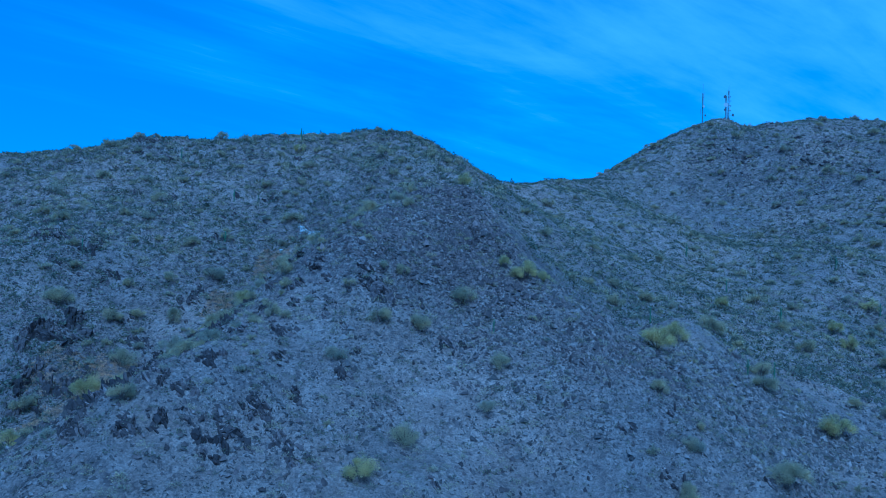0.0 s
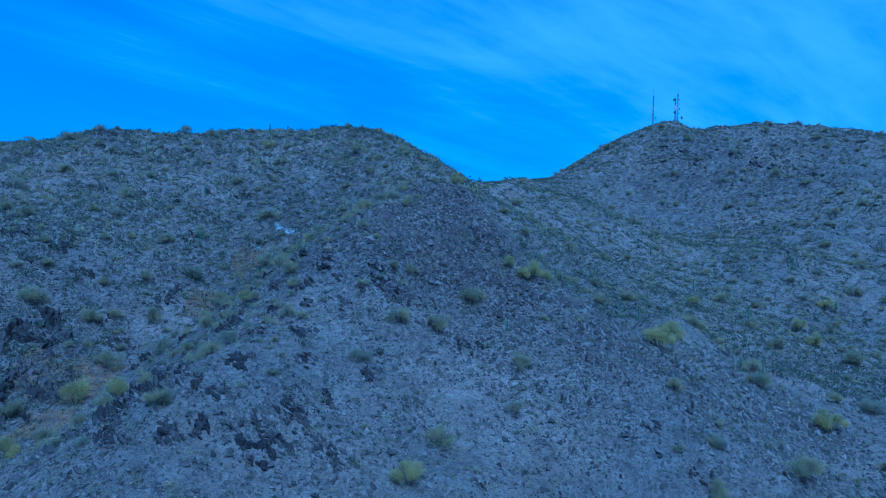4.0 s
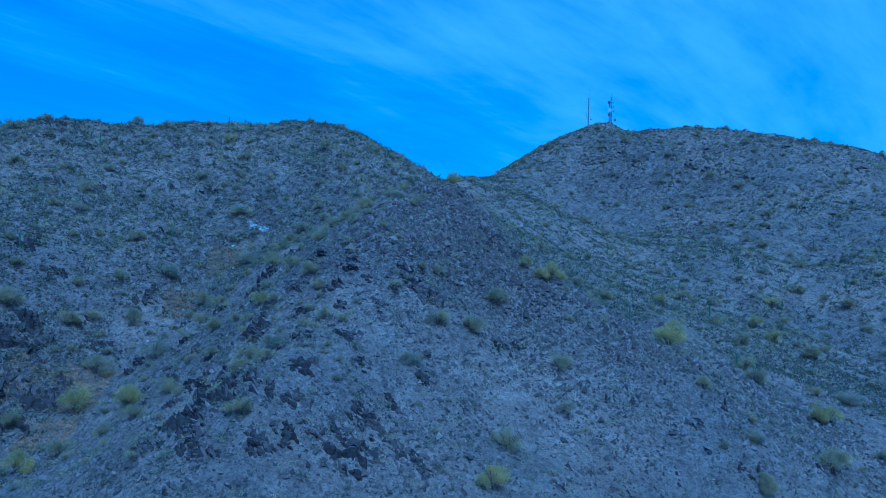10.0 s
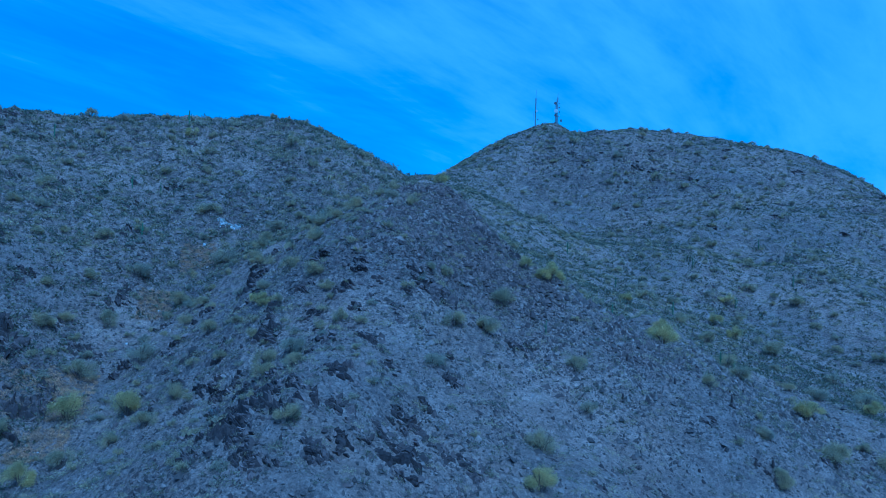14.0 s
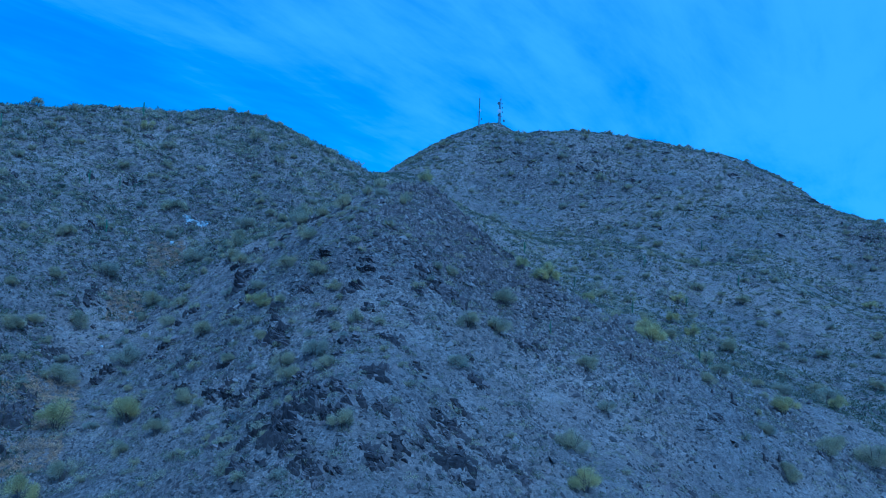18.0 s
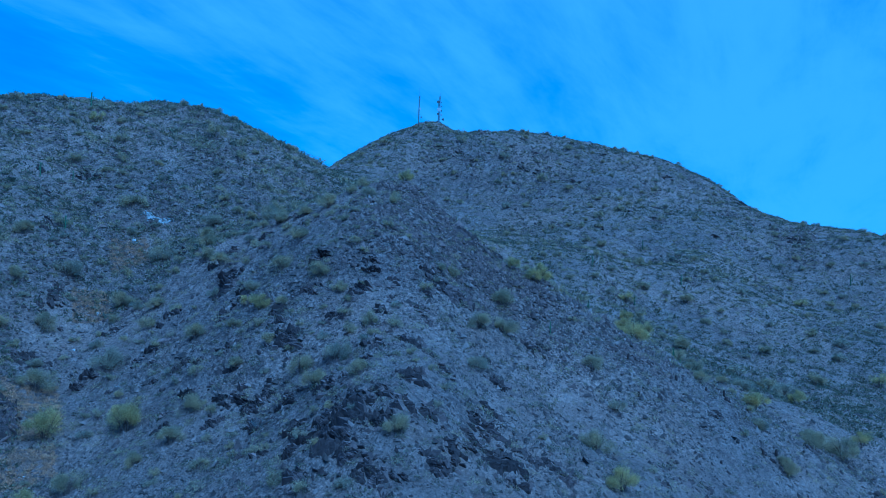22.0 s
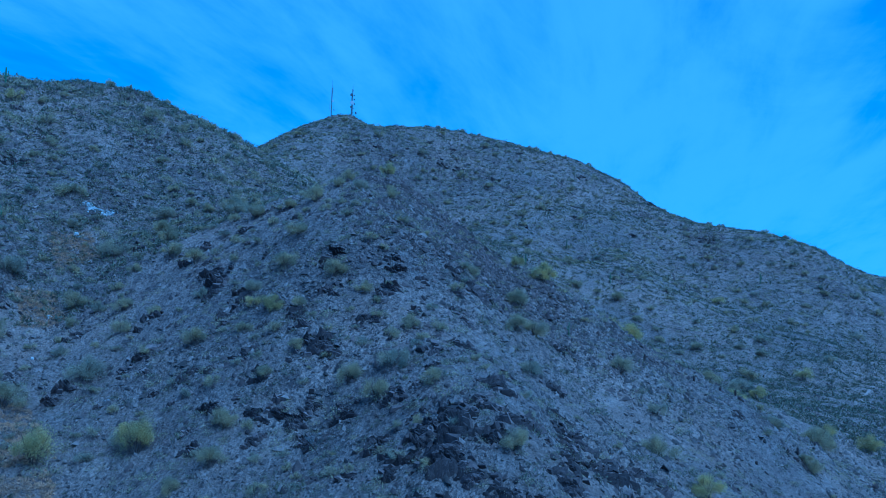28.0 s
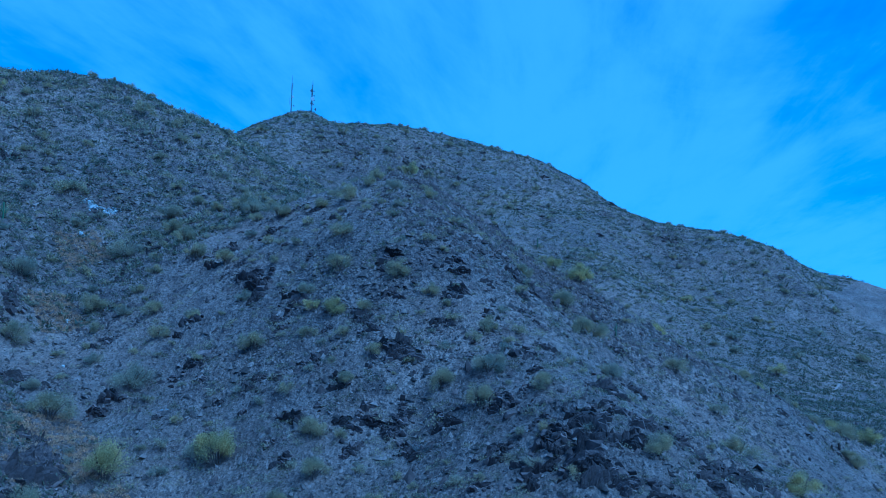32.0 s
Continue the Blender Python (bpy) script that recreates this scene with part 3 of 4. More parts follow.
def scatter(n, boxes, weight):
    """n places: in boxes (x0, x1, y0, y1) with shares."""
    xs, ys = [], []
    for (x0, x1, y0, y1), w in zip(boxes, weight):
        k = int(n * w)
        xs.append(rng.uniform(x0, x1, k))
        ys.append(rng.uniform(y0, y1, k))
    return np.concatenate(xs), np.concatenate(ys)


def stones(name, mat, x, y, size, label, category):
    """Angular stones, four or five sided, half sunk into the ground, joined into one object."""
    n = len(x)
    k = 5
    a = rng.uniform(0, 2 * np.pi, (n, 1)) + np.arange(k)[None] * 2 * np.pi / k + rng.normal(0, 0.28, (n, k))
    rad = rng.uniform(0.3, 0.62, (n, k)) * np.where(np.arange(k)[None] % 2 == 0, 1.15, 0.85)
    turn = rng.uniform(0, np.pi, (n, 1))
    ex, ey = rad * np.cos(a), 0.65 * rad * np.sin(a)
    rx, ry = ex * np.cos(turn) - ey * np.sin(turn), ex * np.sin(turn) + ey * np.cos(turn)
    tip = rng.normal(0, 0.18, (n, 2))
    lean = rng.normal(0, 0.22, (n, 1))
    ring = np.stack([rx, ry, lean * rx - 0.12 + 0 * rx], -1)
    top = np.stack([tip[:, 0], tip[:, 1], rng.uniform(0.15, 0.45, n)], -1)[:, None]
    verts = np.concatenate([ring, top], 1) * size[:, None, None] + np.stack([x, y, ground_z(x, y)], -1)[:, None]
    i = np.arange(k)
    tri = np.stack([i, (i + 1) % k, np.full(k, k)], -1)
    faces = (tri[None] + (k + 1) * np.arange(n)[:, None, None]).reshape(-1, 3)
    tagged(new(name, numpy_mesh(name, verts.reshape(-1, 3), faces, mat)), label, category, kind="stuff")


def make_scree():
    """Loose stones over all slopes, thicker in drifts."""
    x, y = scatter(300000, [(-62, 62, 60, 130), (-100, 100, 90, 190), (-120, 20, 170, 240), (60, 260, 130, 390), (40, 200, 85, 180)], (0.45, 0.24, 0.07, 0.11, 0.09))
    drift = value_noise(x / 9, y / 9, 21) + 0.6 * value_noise(x / 3.5, y / 3.5, 22)
    keep = drift + rng.normal(0, 0.55, len(x)) > -0.05
    x, y = x[keep], y[keep]
    far = np.hypot(x + 40, y - 20)
    size = np.exp(rng.normal(-1.2, 0.55, len(x))) * np.clip(far / 95, 0.8, 1.8)
    stones("scree", M_SCREE, x, y, np.clip(size, 0.1, 1.6), "loose angular grey and brown stones strewn over the slopes", "scree")
    xs, ys, ss = [], [], []
    spots = [(1, 139, 8, 3200), (5, 128, 9, 4200), (2, 119, 8, 3400), (-8, 114, 7, 2200), (10, 113, 5, 1300), (24, 106, 6, 1100), (-10, 126, 6, 1500), (18, 101, 6, 800), (6, 105, 6, 800), (29, 103, 5, 450), (18, 112, 5, 350), (-16, 118, 7, 700), (-24, 100, 7, 300), (-32, 82, 7, 350), (-20, 78, 7, 250), (-62, 128, 8, 450), (-68, 122, 8, 600), (-76, 138, 8, 600), (-63, 141, 6, 400), (-82, 120, 9, 500), (-92, 140, 9, 500), (-85, 165, 9, 500), (150, 305, 22, 1300), (122, 330, 16, 800), (212, 215, 14, 500)]
    spots += [(rng.uniform(90, 245), rng.uniform(200, 350), rng.uniform(3, 8), 60) for _ in range(110)]
    spots += [(rng.uniform(-118, -15), rng.uniform(135, 232), rng.uniform(3, 8), 120) for _ in range(120)]
    spots += [(rng.uniform(-48, 60), rng.uniform(66, 150), rng.uniform(3, 8), 110) for _ in range(65)]
    for cx, cy, r, n in spots:
        xs.append(cx + rng.normal(0, 0.55 * r, n))
        ys.append(cy + rng.normal(0, 0.55 * r, n))
        ss.append(np.exp(rng.normal(-0.75, 0.45, n)) * (1.9 if cx > 100 else 1.0))
    px, py = [], []
    for line in (((126, 345), (122, 327), (121, 318), (116, 308), (111, 296), (90, 246)), ((219, 238), (206, 232), (192, 226), (171, 215)), ((203, 253), (192, 247), (172, 234))):
        for (x0, y0), (x1, y1) in zip(line, line[1:]):
            k = int(9 * math.hypot(x1 - x0, y1 - y0))
            f = rng.uniform(0, 1, k)
            px.append(x0 + (x1 - x0) * f + rng.normal(0, 1.1, k))
            py.append(y0 + (y1 - y0) * f + rng.normal(0, 1.1, k))
    px, py = np.concatenate(px), np.concatenate(py)
    stones("pale_scree", M_PALE, px, py, np.exp(rng.normal(-0.7, 0.4, len(px))), "pale grey rubble running down chutes in the hillside", "scree")
    stones("talus", M_TALUS, np.concatenate(xs), np.concatenate(ys), np.clip(np.concatenate(ss), 0.2, 2.2), "dark broken talus blocks spread below the outcrops", "talus")


# ---- plants ----
def twig(bm, path, r0, r1, sides=4):
    """A tapered bent stem along a path."""
    rings = []
    for i, p in enumerate(path):
        p = Vector(p)
        d = (Vector(path[min(i + 1, len(path) - 1)]) - Vector(path[max(i - 1, 0)])).normalized()
        q = d.to_track_quat("Z", "Y")
        r = r0 + (r1 - r0) * i / (len(path) - 1)
        rings.append([bm.verts.new(p + q @ Vector((r * math.cos(k * 2 * math.pi / sides), r * math.sin(k * 2 * math.pi / sides), 0))) for k in range(sides)])
    for a, b in zip(rings, rings[1:]):
        for k in range(sides):
            bm.faces.new((a[k], a[(k + 1) % sides], b[(k + 1) % sides], b[k]))
    bm.faces.new(rings[-1])


def stems_mesh(name, seed, mat, stems=9, height=0.62, spread_out=0.36, thick=1.0):
    r = np.random.default_rng(seed)
    bm = bmesh.new()
    for k in range(stems):
        a = 2 * math.pi * k / stems + r.normal(0, 0.3)
        o = spread_out * r.uniform(0.4, 1.1)
        h = height * r.uniform(0.65, 1.05)
        path = [(0.03 * math.cos(a), 0.03 * math.sin(a), -0.05), (0.4 * o * math.cos(a), 0.4 * o * math.sin(a), 0.4 * h), (o * math.cos(a + 0.2), o * math.sin(a + 0.2), h)]
        twig(bm, path, 0.014 * thick, 0.004 * thick)
        for s in range(2):
            b = a + r.normal(0, 0.8)
            p = Vector(path[1])
            twig(bm, [p, p + Vector((0.1 * math.cos(b), 0.1 * math.sin(b), 0.12)), p + Vector((0.2 * math.cos(b), 0.2 * math.sin(b), 0.3 * r.uniform(0.6, 1)))], 0.007 * thick, 0.002 * thick, 3)
    me = bpy.data.meshes.new(name)
    bm.to_mesh(me)
    bm.free()
    me.materials.append(mat)
    return me


def crown_mesh(name, seed, mat, leaves=2000, length=0.085, width=0.0095, height=0.72, lobes=13):
    """Fine leafy sprays in uneven lobes, about 1 m across and height tall."""
    r = np.random.default_rng(seed)
    a = r.uniform(0, 2 * np.pi, lobes)
    rad = 0.4 * np.sqrt(r.uniform(0, 1, lobes))
    c = np.stack([rad * np.cos(a), rad * np.sin(a), height * r.uniform(0.25, 0.72, lobes) * (1.2 - rad)], -1)
    s = r.uniform(0.1, 0.21, lobes)
    pick = r.integers(0, lobes, leaves)
    d = r.normal(0, 1, (leaves, 3))
    d /= np.linalg.norm(d, axis=1)[:, None]
    out = r.uniform(0.15, 1.3, leaves) ** 0.8
    p = c[pick] + d * (s[pick] * out)[:, None]
    p[:, 2] = np.abs(p[:, 2] - 0.03) + 0.03
    up = p * np.array([1.2, 1.2, 0.8]) + r.normal(0, 0.5, (leaves, 3)) + np.array([0, 0, 0.12])
    up /= np.linalg.norm(up, axis=1)[:, None]
    side = np.cross(up, r.normal(0, 1, (leaves, 3)))
    side /= np.linalg.norm(side, axis=1)[:, None] + 1e-9
    ln = length * r.uniform(0.6, 1.4, (leaves, 1))
    verts = np.stack([p - side * width, p + side * width, p + up * ln], 1).reshape(-1, 3)
    return numpy_mesh(name, verts, np.arange(leaves * 3).reshape(-1, 3), mat)


def variants(seed, leaf, n, leaves, height, stems=9, **more):
    return [(stems_mesh("woody_base", seed + k, M_TWIG, stems, height * 0.8), crown_mesh("crown", seed + 50 + k, leaf, leaves, height=height, **more)) for k in range(n)]


def tiers(seed, leaf, height):
    """Near, smaller and far variants of one kind of shrub."""
    return (variants(seed, leaf, 5, 8000, height, length=0.03, width=0.0068),
            variants(seed + 200, leaf, 4, 1600, height, 7, length=0.05, width=0.0125),
            variants(seed + 400, leaf, 5, 1500, height, 6, length=0.055, width=0.0145))


KINDS = {
    "creosote": ("creosote_bush", tiers(1000, M_OLIVE, 0.74), "olive-green desert shrub with fine leaves on the stony slope"),
    "grey": ("brittle_bush", tiers(2000, M_GREY, 0.64), "grey-green rounded desert shrub among stones"),
    "rounded": ("jojoba_bush", tiers(4000, M_OLIVE, 0.7), "rounded dull olive shrub scattered over the stony hillside"),
    "yellow": ("palo_verde", tiers(3000, M_YELLOW, 0.88), "yellow-green blossoming palo verde bush on the slope"),
}


def bush(kind, x, y, size):
    name, (near, small, far), label = KINDS[kind]
    some = far if y > 185 or x > 100 else near if size > 2.4 else small
    stems, crown = some[rng.integers(len(some))]
    ob = thing(name, Matrix.LocRotScale((x, y, at_ground(x, y) - 0.03 * size), Euler((0, 0, rng.uniform(0, 6.28))), (size, size * rng.uniform(0.85, 1.1), size * rng.uniform(0.8, 1.05))), label, "bush", "desert shrubs on the slopes")
    part("woody_base", stems, ob)
    part("crown", crown, ob)
    return ob


GULLY_BUSHES = [(-46.8, 136.2, 5.1), (-58.5, 165.9, 3.6), (36.4, 165.5, 3.1), (-57.7, 176.5, 3.6), (-51.2, 181.2, 3.1), (-34.1, 173, 6.4), (23.6, 181.8, 3.4), (-53.4, 107.4, 3.5), (-18.6, 151.6, 3.7), (-18.2, 150.9, 2.9), (-27.7, 164.8, 3.6), (-28.9, 148.8, 3.6), (-40.9, 142.9, 2.9)]
SPUR_BUSHES = [(-36.7, 73.5, 1.63), (-39.5, 74.8, 1.88), (-30.9, 76.2, 2.95), (-0.4, 77.5, 1.12), (-40.4, 79.7, 2.26), (-36.7, 80.1, 1.27), (-32.8, 81.3, 1.14), (-3.4, 82.9, 3.9), (-36.6, 83.8, 1.6), (-29.1, 89, 2.32), (-39.1, 89.6, 1.6), (5.6, 89.9, 2.55), (-12.7, 93, 2.74), (-31.7, 94.2, 2.66), (-28.5, 96.2, 3.15), (7.2, 96.5, 3.02), (-39.6, 96.5, 1.3), (60.4, 96.6, 6.3), (-38.7, 98.7, 1.34)]
LEFT_BUSHES = [(-63.4, 148.5, 4.4), (-72.1, 146.2, 5.8), (-63, 118.9, 4.4), (-74.5, 156.6, 3.4), (-64.5, 159.2, 3.1), (-90.2, 224.2, 3.6), (-96.1, 219.2, 4.7), (-107.6, 221.8, 3.5), (-69.6, 235.9, 4.1), (-61, 229.8, 4.4), (-79.1, 214.3, 3), (-65, 220.1, 3), (-89.7, 201.2, 4), (-78.5, 201.5, 3.6), (-69.7, 203.1, 3.6), (-97.9, 191.8, 5), (-71.8, 192.8, 4.5), (-94.7, 181.5, 4), (-87.6, 176, 3.8), (-70.4, 182.7, 3.8), (-68.9, 171.1, 2.7), (-78.2, 162.6, 3), (-58.1, 215.1, 3.2), (-48.3, 206.3, 3.5), (-39, 205.1, 3), (-38, 213.1, 4), (-14, 198.3, 3.6), (-17.7, 209.9, 4.7), (19.7, 188.1, 3.5), (30.7, 233.9, 4.4), (36.7, 190.9, 4)]
FLANK_BUSHES = [(53, 153, 6), (33.9, 151, 3.9), (49.3, 118.4, 4.2), (51, 124, 4), (27.3, 96.7, 2.5), (75.5, 128.8, 4.5), (68.7, 128.3, 3), (39, 86.9, 4.8), (59.8, 102.6, 2.5), (28.4, 87.7, 2.3), (26.2, 82.1, 2.4), (29, 87.4, 2.3), (26.2, 81, 2.4)]
RIGHT_BUSHES = [(43.5, 166.6, 4.2), (57.7, 151.1, 2.7), (95, 163.3, 6.3), (110.1, 196, 4.6), (78.2, 166.5, 4.5), (77.9, 178, 4.1), (123.7, 208.8, 5), (77.6, 222.5, 3.8), (60.7, 218.2, 3.7), (108.1, 214.9, 4), (88, 212.1, 3.7), (78.1, 264.7, 5.7), (54, 235.6, 3.6), (139.6, 319, 6.5), (126.2, 335.3, 8.1), (155.3, 289.5, 6.8), (129.5, 307.9, 5), (149.1, 300.7, 5), (173.2, 313.2, 5.4), (77.2, 240.3, 3.8), (137.2, 245.9, 5.2), (151.7, 263.5, 5), (127.2, 296, 4.9), (161.9, 263.3, 4.8), (133.5, 220.3, 4.5), (118.9, 218.5, 3.9), (119.9, 228.3, 3.2), (100.6, 142.6, 5.9), (140.8, 206, 3.6), (150.9, 192.1, 3.6), (205, 196.7, 3.7), (90.2, 199.2, 4.3), (147.5, 162.6, 3.8), (210.7, 187.4, 3.8), (212.3, 167.1, 4.2), (202.3, 151.7, 4.9), (167, 143.9, 4.3), (197, 135.3, 5.2), (221.7, 153.3, 4.7)]
YELLOW_BUSHES = [(9.2, 118.3, 2.49), (-46.9, 114.7, 4.47), (-55, 121.6, 4.78), (-7.1, 74.9, 3.47), (-31, 123, 2.27), (12.3, 115.6, 4.4), (145.4, 141.6, 5.07), (31.8, 114.6, 5.59), (3.2, 145.2, 3.3), (-30.5, 119.4, 2.96), (56.3, 110.5, 5.02), (15.2, 118.2, 2.6), (37.1, 123.3, 4.4), (72.1, 100.5, 3.5), (76.6, 116.8, 3.7), (77.8, 95.8, 4.9), (66.8, 184.9, 4), (91.1, 173.3, 4.4), (112.7, 204.4, 5.2), (92.9, 183.5, 4.3), (177.4, 188.6, 4.7), (-43, 222.8, 3.9), (-57.1, 104.6, 3.8)]
CREST_BUSHES = [(-31.1, 100.1, 3.12), (-7.9, 100.6, 3.23), (-2.8, 102.2, 3.58), (-44.2, 102.3, 2.96), (-12.8, 105.9, 2.06), (-40.9, 107.5, 3.13), (-8.7, 109.8, 2.03), (-5.9, 110.9, 2.37), (-22.7, 111.1, 2.33), (3.3, 111.3, 3.96), (-39.4, 114.7, 2.24), (-31.8, 115.3, 2.27), (-23.5, 116.4, 3.5), (-13.3, 116.9, 2.1), (-47.5, 117.4, 3.44), (-26.1, 124.6, 3.32), (83, 124.8, 6.49), (-37.2, 125.7, 3.3), (-21.9, 129.9, 3.51)]
SADDLE_BUSHES = [(-55.7, 136.2, 5.38), (-13.8, 139.8, 3.51), (131.5, 149.5, 5.59), (-38.4, 150.9, 3.46), (106.6, 156.4, 6.31), (-29.6, 156.7, 4.22), (150.7, 156.7, 4.73), (-54.3, 156.8, 4.17), (158.2, 161.7, 4.88), (-42.3, 163.1, 4.36), (-15.3, 165.1, 4.64), (131.6, 167.3, 5.05), (-50.6, 170.5, 5.13), (-13.8, 171.2, 4.75), (-25.8, 173.6, 4.21), (-23.4, 180.2, 4.94), (-37.7, 189.9, 5.81), (79.6, 196.9, 5.96), (132.2, 197.8, 7.72)]
placed = []
for kind, group in (("creosote", GULLY_BUSHES + SPUR_BUSHES + CREST_BUSHES + SADDLE_BUSHES + LEFT_BUSHES + FLANK_BUSHES + RIGHT_BUSHES), ("yellow", YELLOW_BUSHES)):
    for x, y, size in group:
        k = "grey" if kind == "creosote" and rng.uniform() < 0.3 else kind
        bush(k, x, y, min(size, 6.0) * 1.05)
        placed.append((x, y, size))


def fill_bushes(n, box, size):
    """More shrubs between the large ones."""
    k = 0
    while k < n:
        x, y = rng.uniform(box[0], box[1]), rng.uniform(box[2], box[3])
        s = size * rng.uniform(0.6, 1.2)
        if all((x - a) ** 2 + (y - b) ** 2 > (0.6 * (s + c)) ** 2 for a, b, c in placed):
            bush("grey" if rng.uniform() < 0.4 else "rounded" if x > 75 or y > 190 or rng.uniform() < 0.3 else "creosote", x, y, s)
            placed.append((x, y, s))
            k += 1


fill_bushes(150, (-120, 5, 150, 235), 2.6)
fill_bushes(350, (80, 250, 160, 370), 3.4)
fill_bushes(50, (-60, -10, 80, 150), 1.4)
fill_bushes(60, (-5, 90, 76, 150), 1.5)
fill_bushes(45, (20, 90, 150, 260), 2.6)
fill_bushes(65, (-64, -16, 95, 178), 2.3)
fill_bushes(14, (-30, -6, 125, 175), 2.8)
fill_bushes(20, (-47, -14, 86, 160), 1.6)


def make_tufts(name, mat, n, boxes, shares, size, leaves, label, category, clump=None, spray=(0.05, 0.3)):
    """Small low plants, joined into one object."""
    x, y = scatter(n, boxes, shares)
    if clump is not None:
        keep = value_noise(x / 6, y / 6, clump) + rng.normal(0, 0.7, len(x)) > -0.15
        x, y = x[keep], y[keep]
    n = len(x)
    s = size * np.exp(rng.normal(0, 0.35, n))
    z = ground_z(x, y)
    d = rng.normal(0, 1, (n, leaves, 3))
    d[..., 2] = np.abs(d[..., 2])
    d /= np.linalg.norm(d, axis=2)[..., None]
    p = d * (0.5 * s)[:, None, None] * rng.uniform(0.3, 1.0, (n, leaves, 1)) * np.array([1, 1, 0.8])
    lean = d + rng.normal(0, 0.55, (n, leaves, 3))
    lean /= np.linalg.norm(lean, axis=2)[..., None]
    side = np.cross(lean, rng.normal(0, 1, (n, leaves, 3)))
    side /= np.linalg.norm(side, axis=2)[..., None] + 1e-9
    w, ln = spray[0] * s[:, None, None], spray[1] * s[:, None, None]
    c = np.stack([x, y, z], -1)[:, None]
    verts = np.stack([c + p - side * w, c + p + side * w, c + p + lean * ln], 2).reshape(-1, 3)
    ob = new(name, numpy_mesh(name, verts, np.arange(len(verts)).reshape(-1, 3), mat))
    tagged(ob, label, category, kind="stuff")


# ---- small trees on the skyline ----
def small_tree(x, y, height, seed):
    r = np.random.default_rng(seed)
    ob = thing("palo_verde_tree", pose(x, y, at_ground(x, y) - 0.1), "small spreading desert tree standing on the ridge", "tree", "trees on the ridge")
    bm = bmesh.new()
    for k in range(6):
        a = k * 1.05 + r.normal(0, 0.3)
        o = r.uniform(0.25, 0.55)
        twig(bm, [(0, 0, 0), (0.03 * math.cos(a), 0.03 * math.sin(a), 0.2), (0.5 * o * math.cos(a), 0.5 * o * math.sin(a), 0.5), (o * math.cos(a), o * math.sin(a), r.uniform(0.65, 0.9))], 0.03, 0.006)
    me = bpy.data.meshes.new("trunk")
    bm.to_mesh(me)
    bm.free()
    me.materials.append(M_TWIG)
    part("trunk", me, ob, Matrix.Diagonal((height, height, height, 1)))
    part("crown", crown_mesh("crown", seed + 9, M_OLIVE, 1500, 0.09, 0.014, 0.9, 11), ob, Matrix.LocRotScale((0, 0, 0.28 * height), None, (1.5 * height, 1.3 * height, 0.85 * height)))


for x, y, height, seed in ((94.6, 357.4, 4.0, 1), (97.2, 355.6, 3.0, 2), (42.0, 288.6, 2.6, 3), (158.9, 328.9, 3.2, 5)):
    small_tree(x, y, height, seed)
for x, y, size in ((13.5, 199.6, 2.0), (123.8, 362.6, 5.5), (74.3, 356.1, 3.6), (70, 352, 3.2), (79, 356, 3.0), (84, 357, 3.4)):
    bush("creosote", x, y, size)


# ---- cacti ----
def saguaro_mesh(seed, arms):
    r = np.random.default_rng(seed)
    bm = bmesh.new()
    twig(bm, [(0, 0, -0.2), (0.02, 0, 1.0), (0.03, 0.02, 2.4), (0.03, 0.02, 3.6), (0.03, 0.02, 4.0)], 0.2, 0.15, 10)
    for k in range(arms):
        a = r.uniform(0, 6.28)
        z0 = r.uniform(1.5, 2.4)
        c, s = math.cos(a), math.sin(a)
        twig(bm, [(0.1 * c, 0.1 * s, z0), (0.45 * c, 0.45 * s, z0 + 0.1), (0.55 * c, 0.55 * s, z0 + 0.5), (0.55 * c, 0.55 * s, z0 + 1.2)], 0.12, 0.1, 8)
    me = bpy.data.meshes.new("saguaro")
    bm.to_mesh(me)
    bm.free()
    me.materials.append(M_CACTUS)
    me.shade_smooth()
    return me


SAGUARO_MESHES = [saguaro_mesh(1, 0), saguaro_mesh(2, 1), saguaro_mesh(3, 2)]
SAGUAROS = [(38, 141.7, 1), (54, 125.8, 1.1), (80.6, 184.6, 1.2), (74.7, 204.3, 1.1), (72.1, 230.3, 1.2), (-50.9, 179.1, 1), (-74.8, 216.2, 1.2), (-55, 200, 1), (-43.8, 229.3, 1.4), (-75.8, 161.8, 0.9), (111.8, 220.6, 1.2), (114.3, 202.5, 1.2), (-48.8, 200.1, 0.8), (7.1, 105.5, 0.6), (137.8, 205.5, 1.2), (152.5, 239.3, 1.3), (200.8, 186.1, 1.3), (48.2, 122, 0.8)]
for k, (x, y, s) in enumerate(SAGUAROS):
    ob = new("saguaro", SAGUARO_MESHES[k % 3])
    ob.matrix_world = Matrix.LocRotScale((x, y, at_ground(x, y)), Euler((0, 0, k)), (0.7 * s, 0.7 * s, 0.75 * s))
    tagged(ob, "tall green columnar saguaro cactus on the slope", "cactus", "saguaros")


def barrel_mesh():
    bm = bmesh.new()
    ribs = 12
    rings = []
    for z, r in ((-0.05, 0.2), (0.1, 0.24), (0.35, 0.26), (0.6, 0.22), (0.72, 0.12)):
        rings.append([bm.verts.new((r * (1 + 0.12 * (k % 2)) * math.cos(k * math.pi / ribs), r * (1 + 0.12 * (k % 2)) * math.sin(k * math.pi / ribs), z)) for k in range(2 * ribs)])
    for a, b in zip(rings, rings[1:]):
        for k in range(2 * ribs):
            bm.faces.new((a[k], a[(k + 1) % (2 * ribs)], b[(k + 1) % (2 * ribs)], b[k]))
    bm.faces.new(rings[-1])
    me = bpy.data.meshes.new("barrel_cactus")
    bm.to_mesh(me)
    bm.free()
    me.materials.append(M_BARREL)
    return me


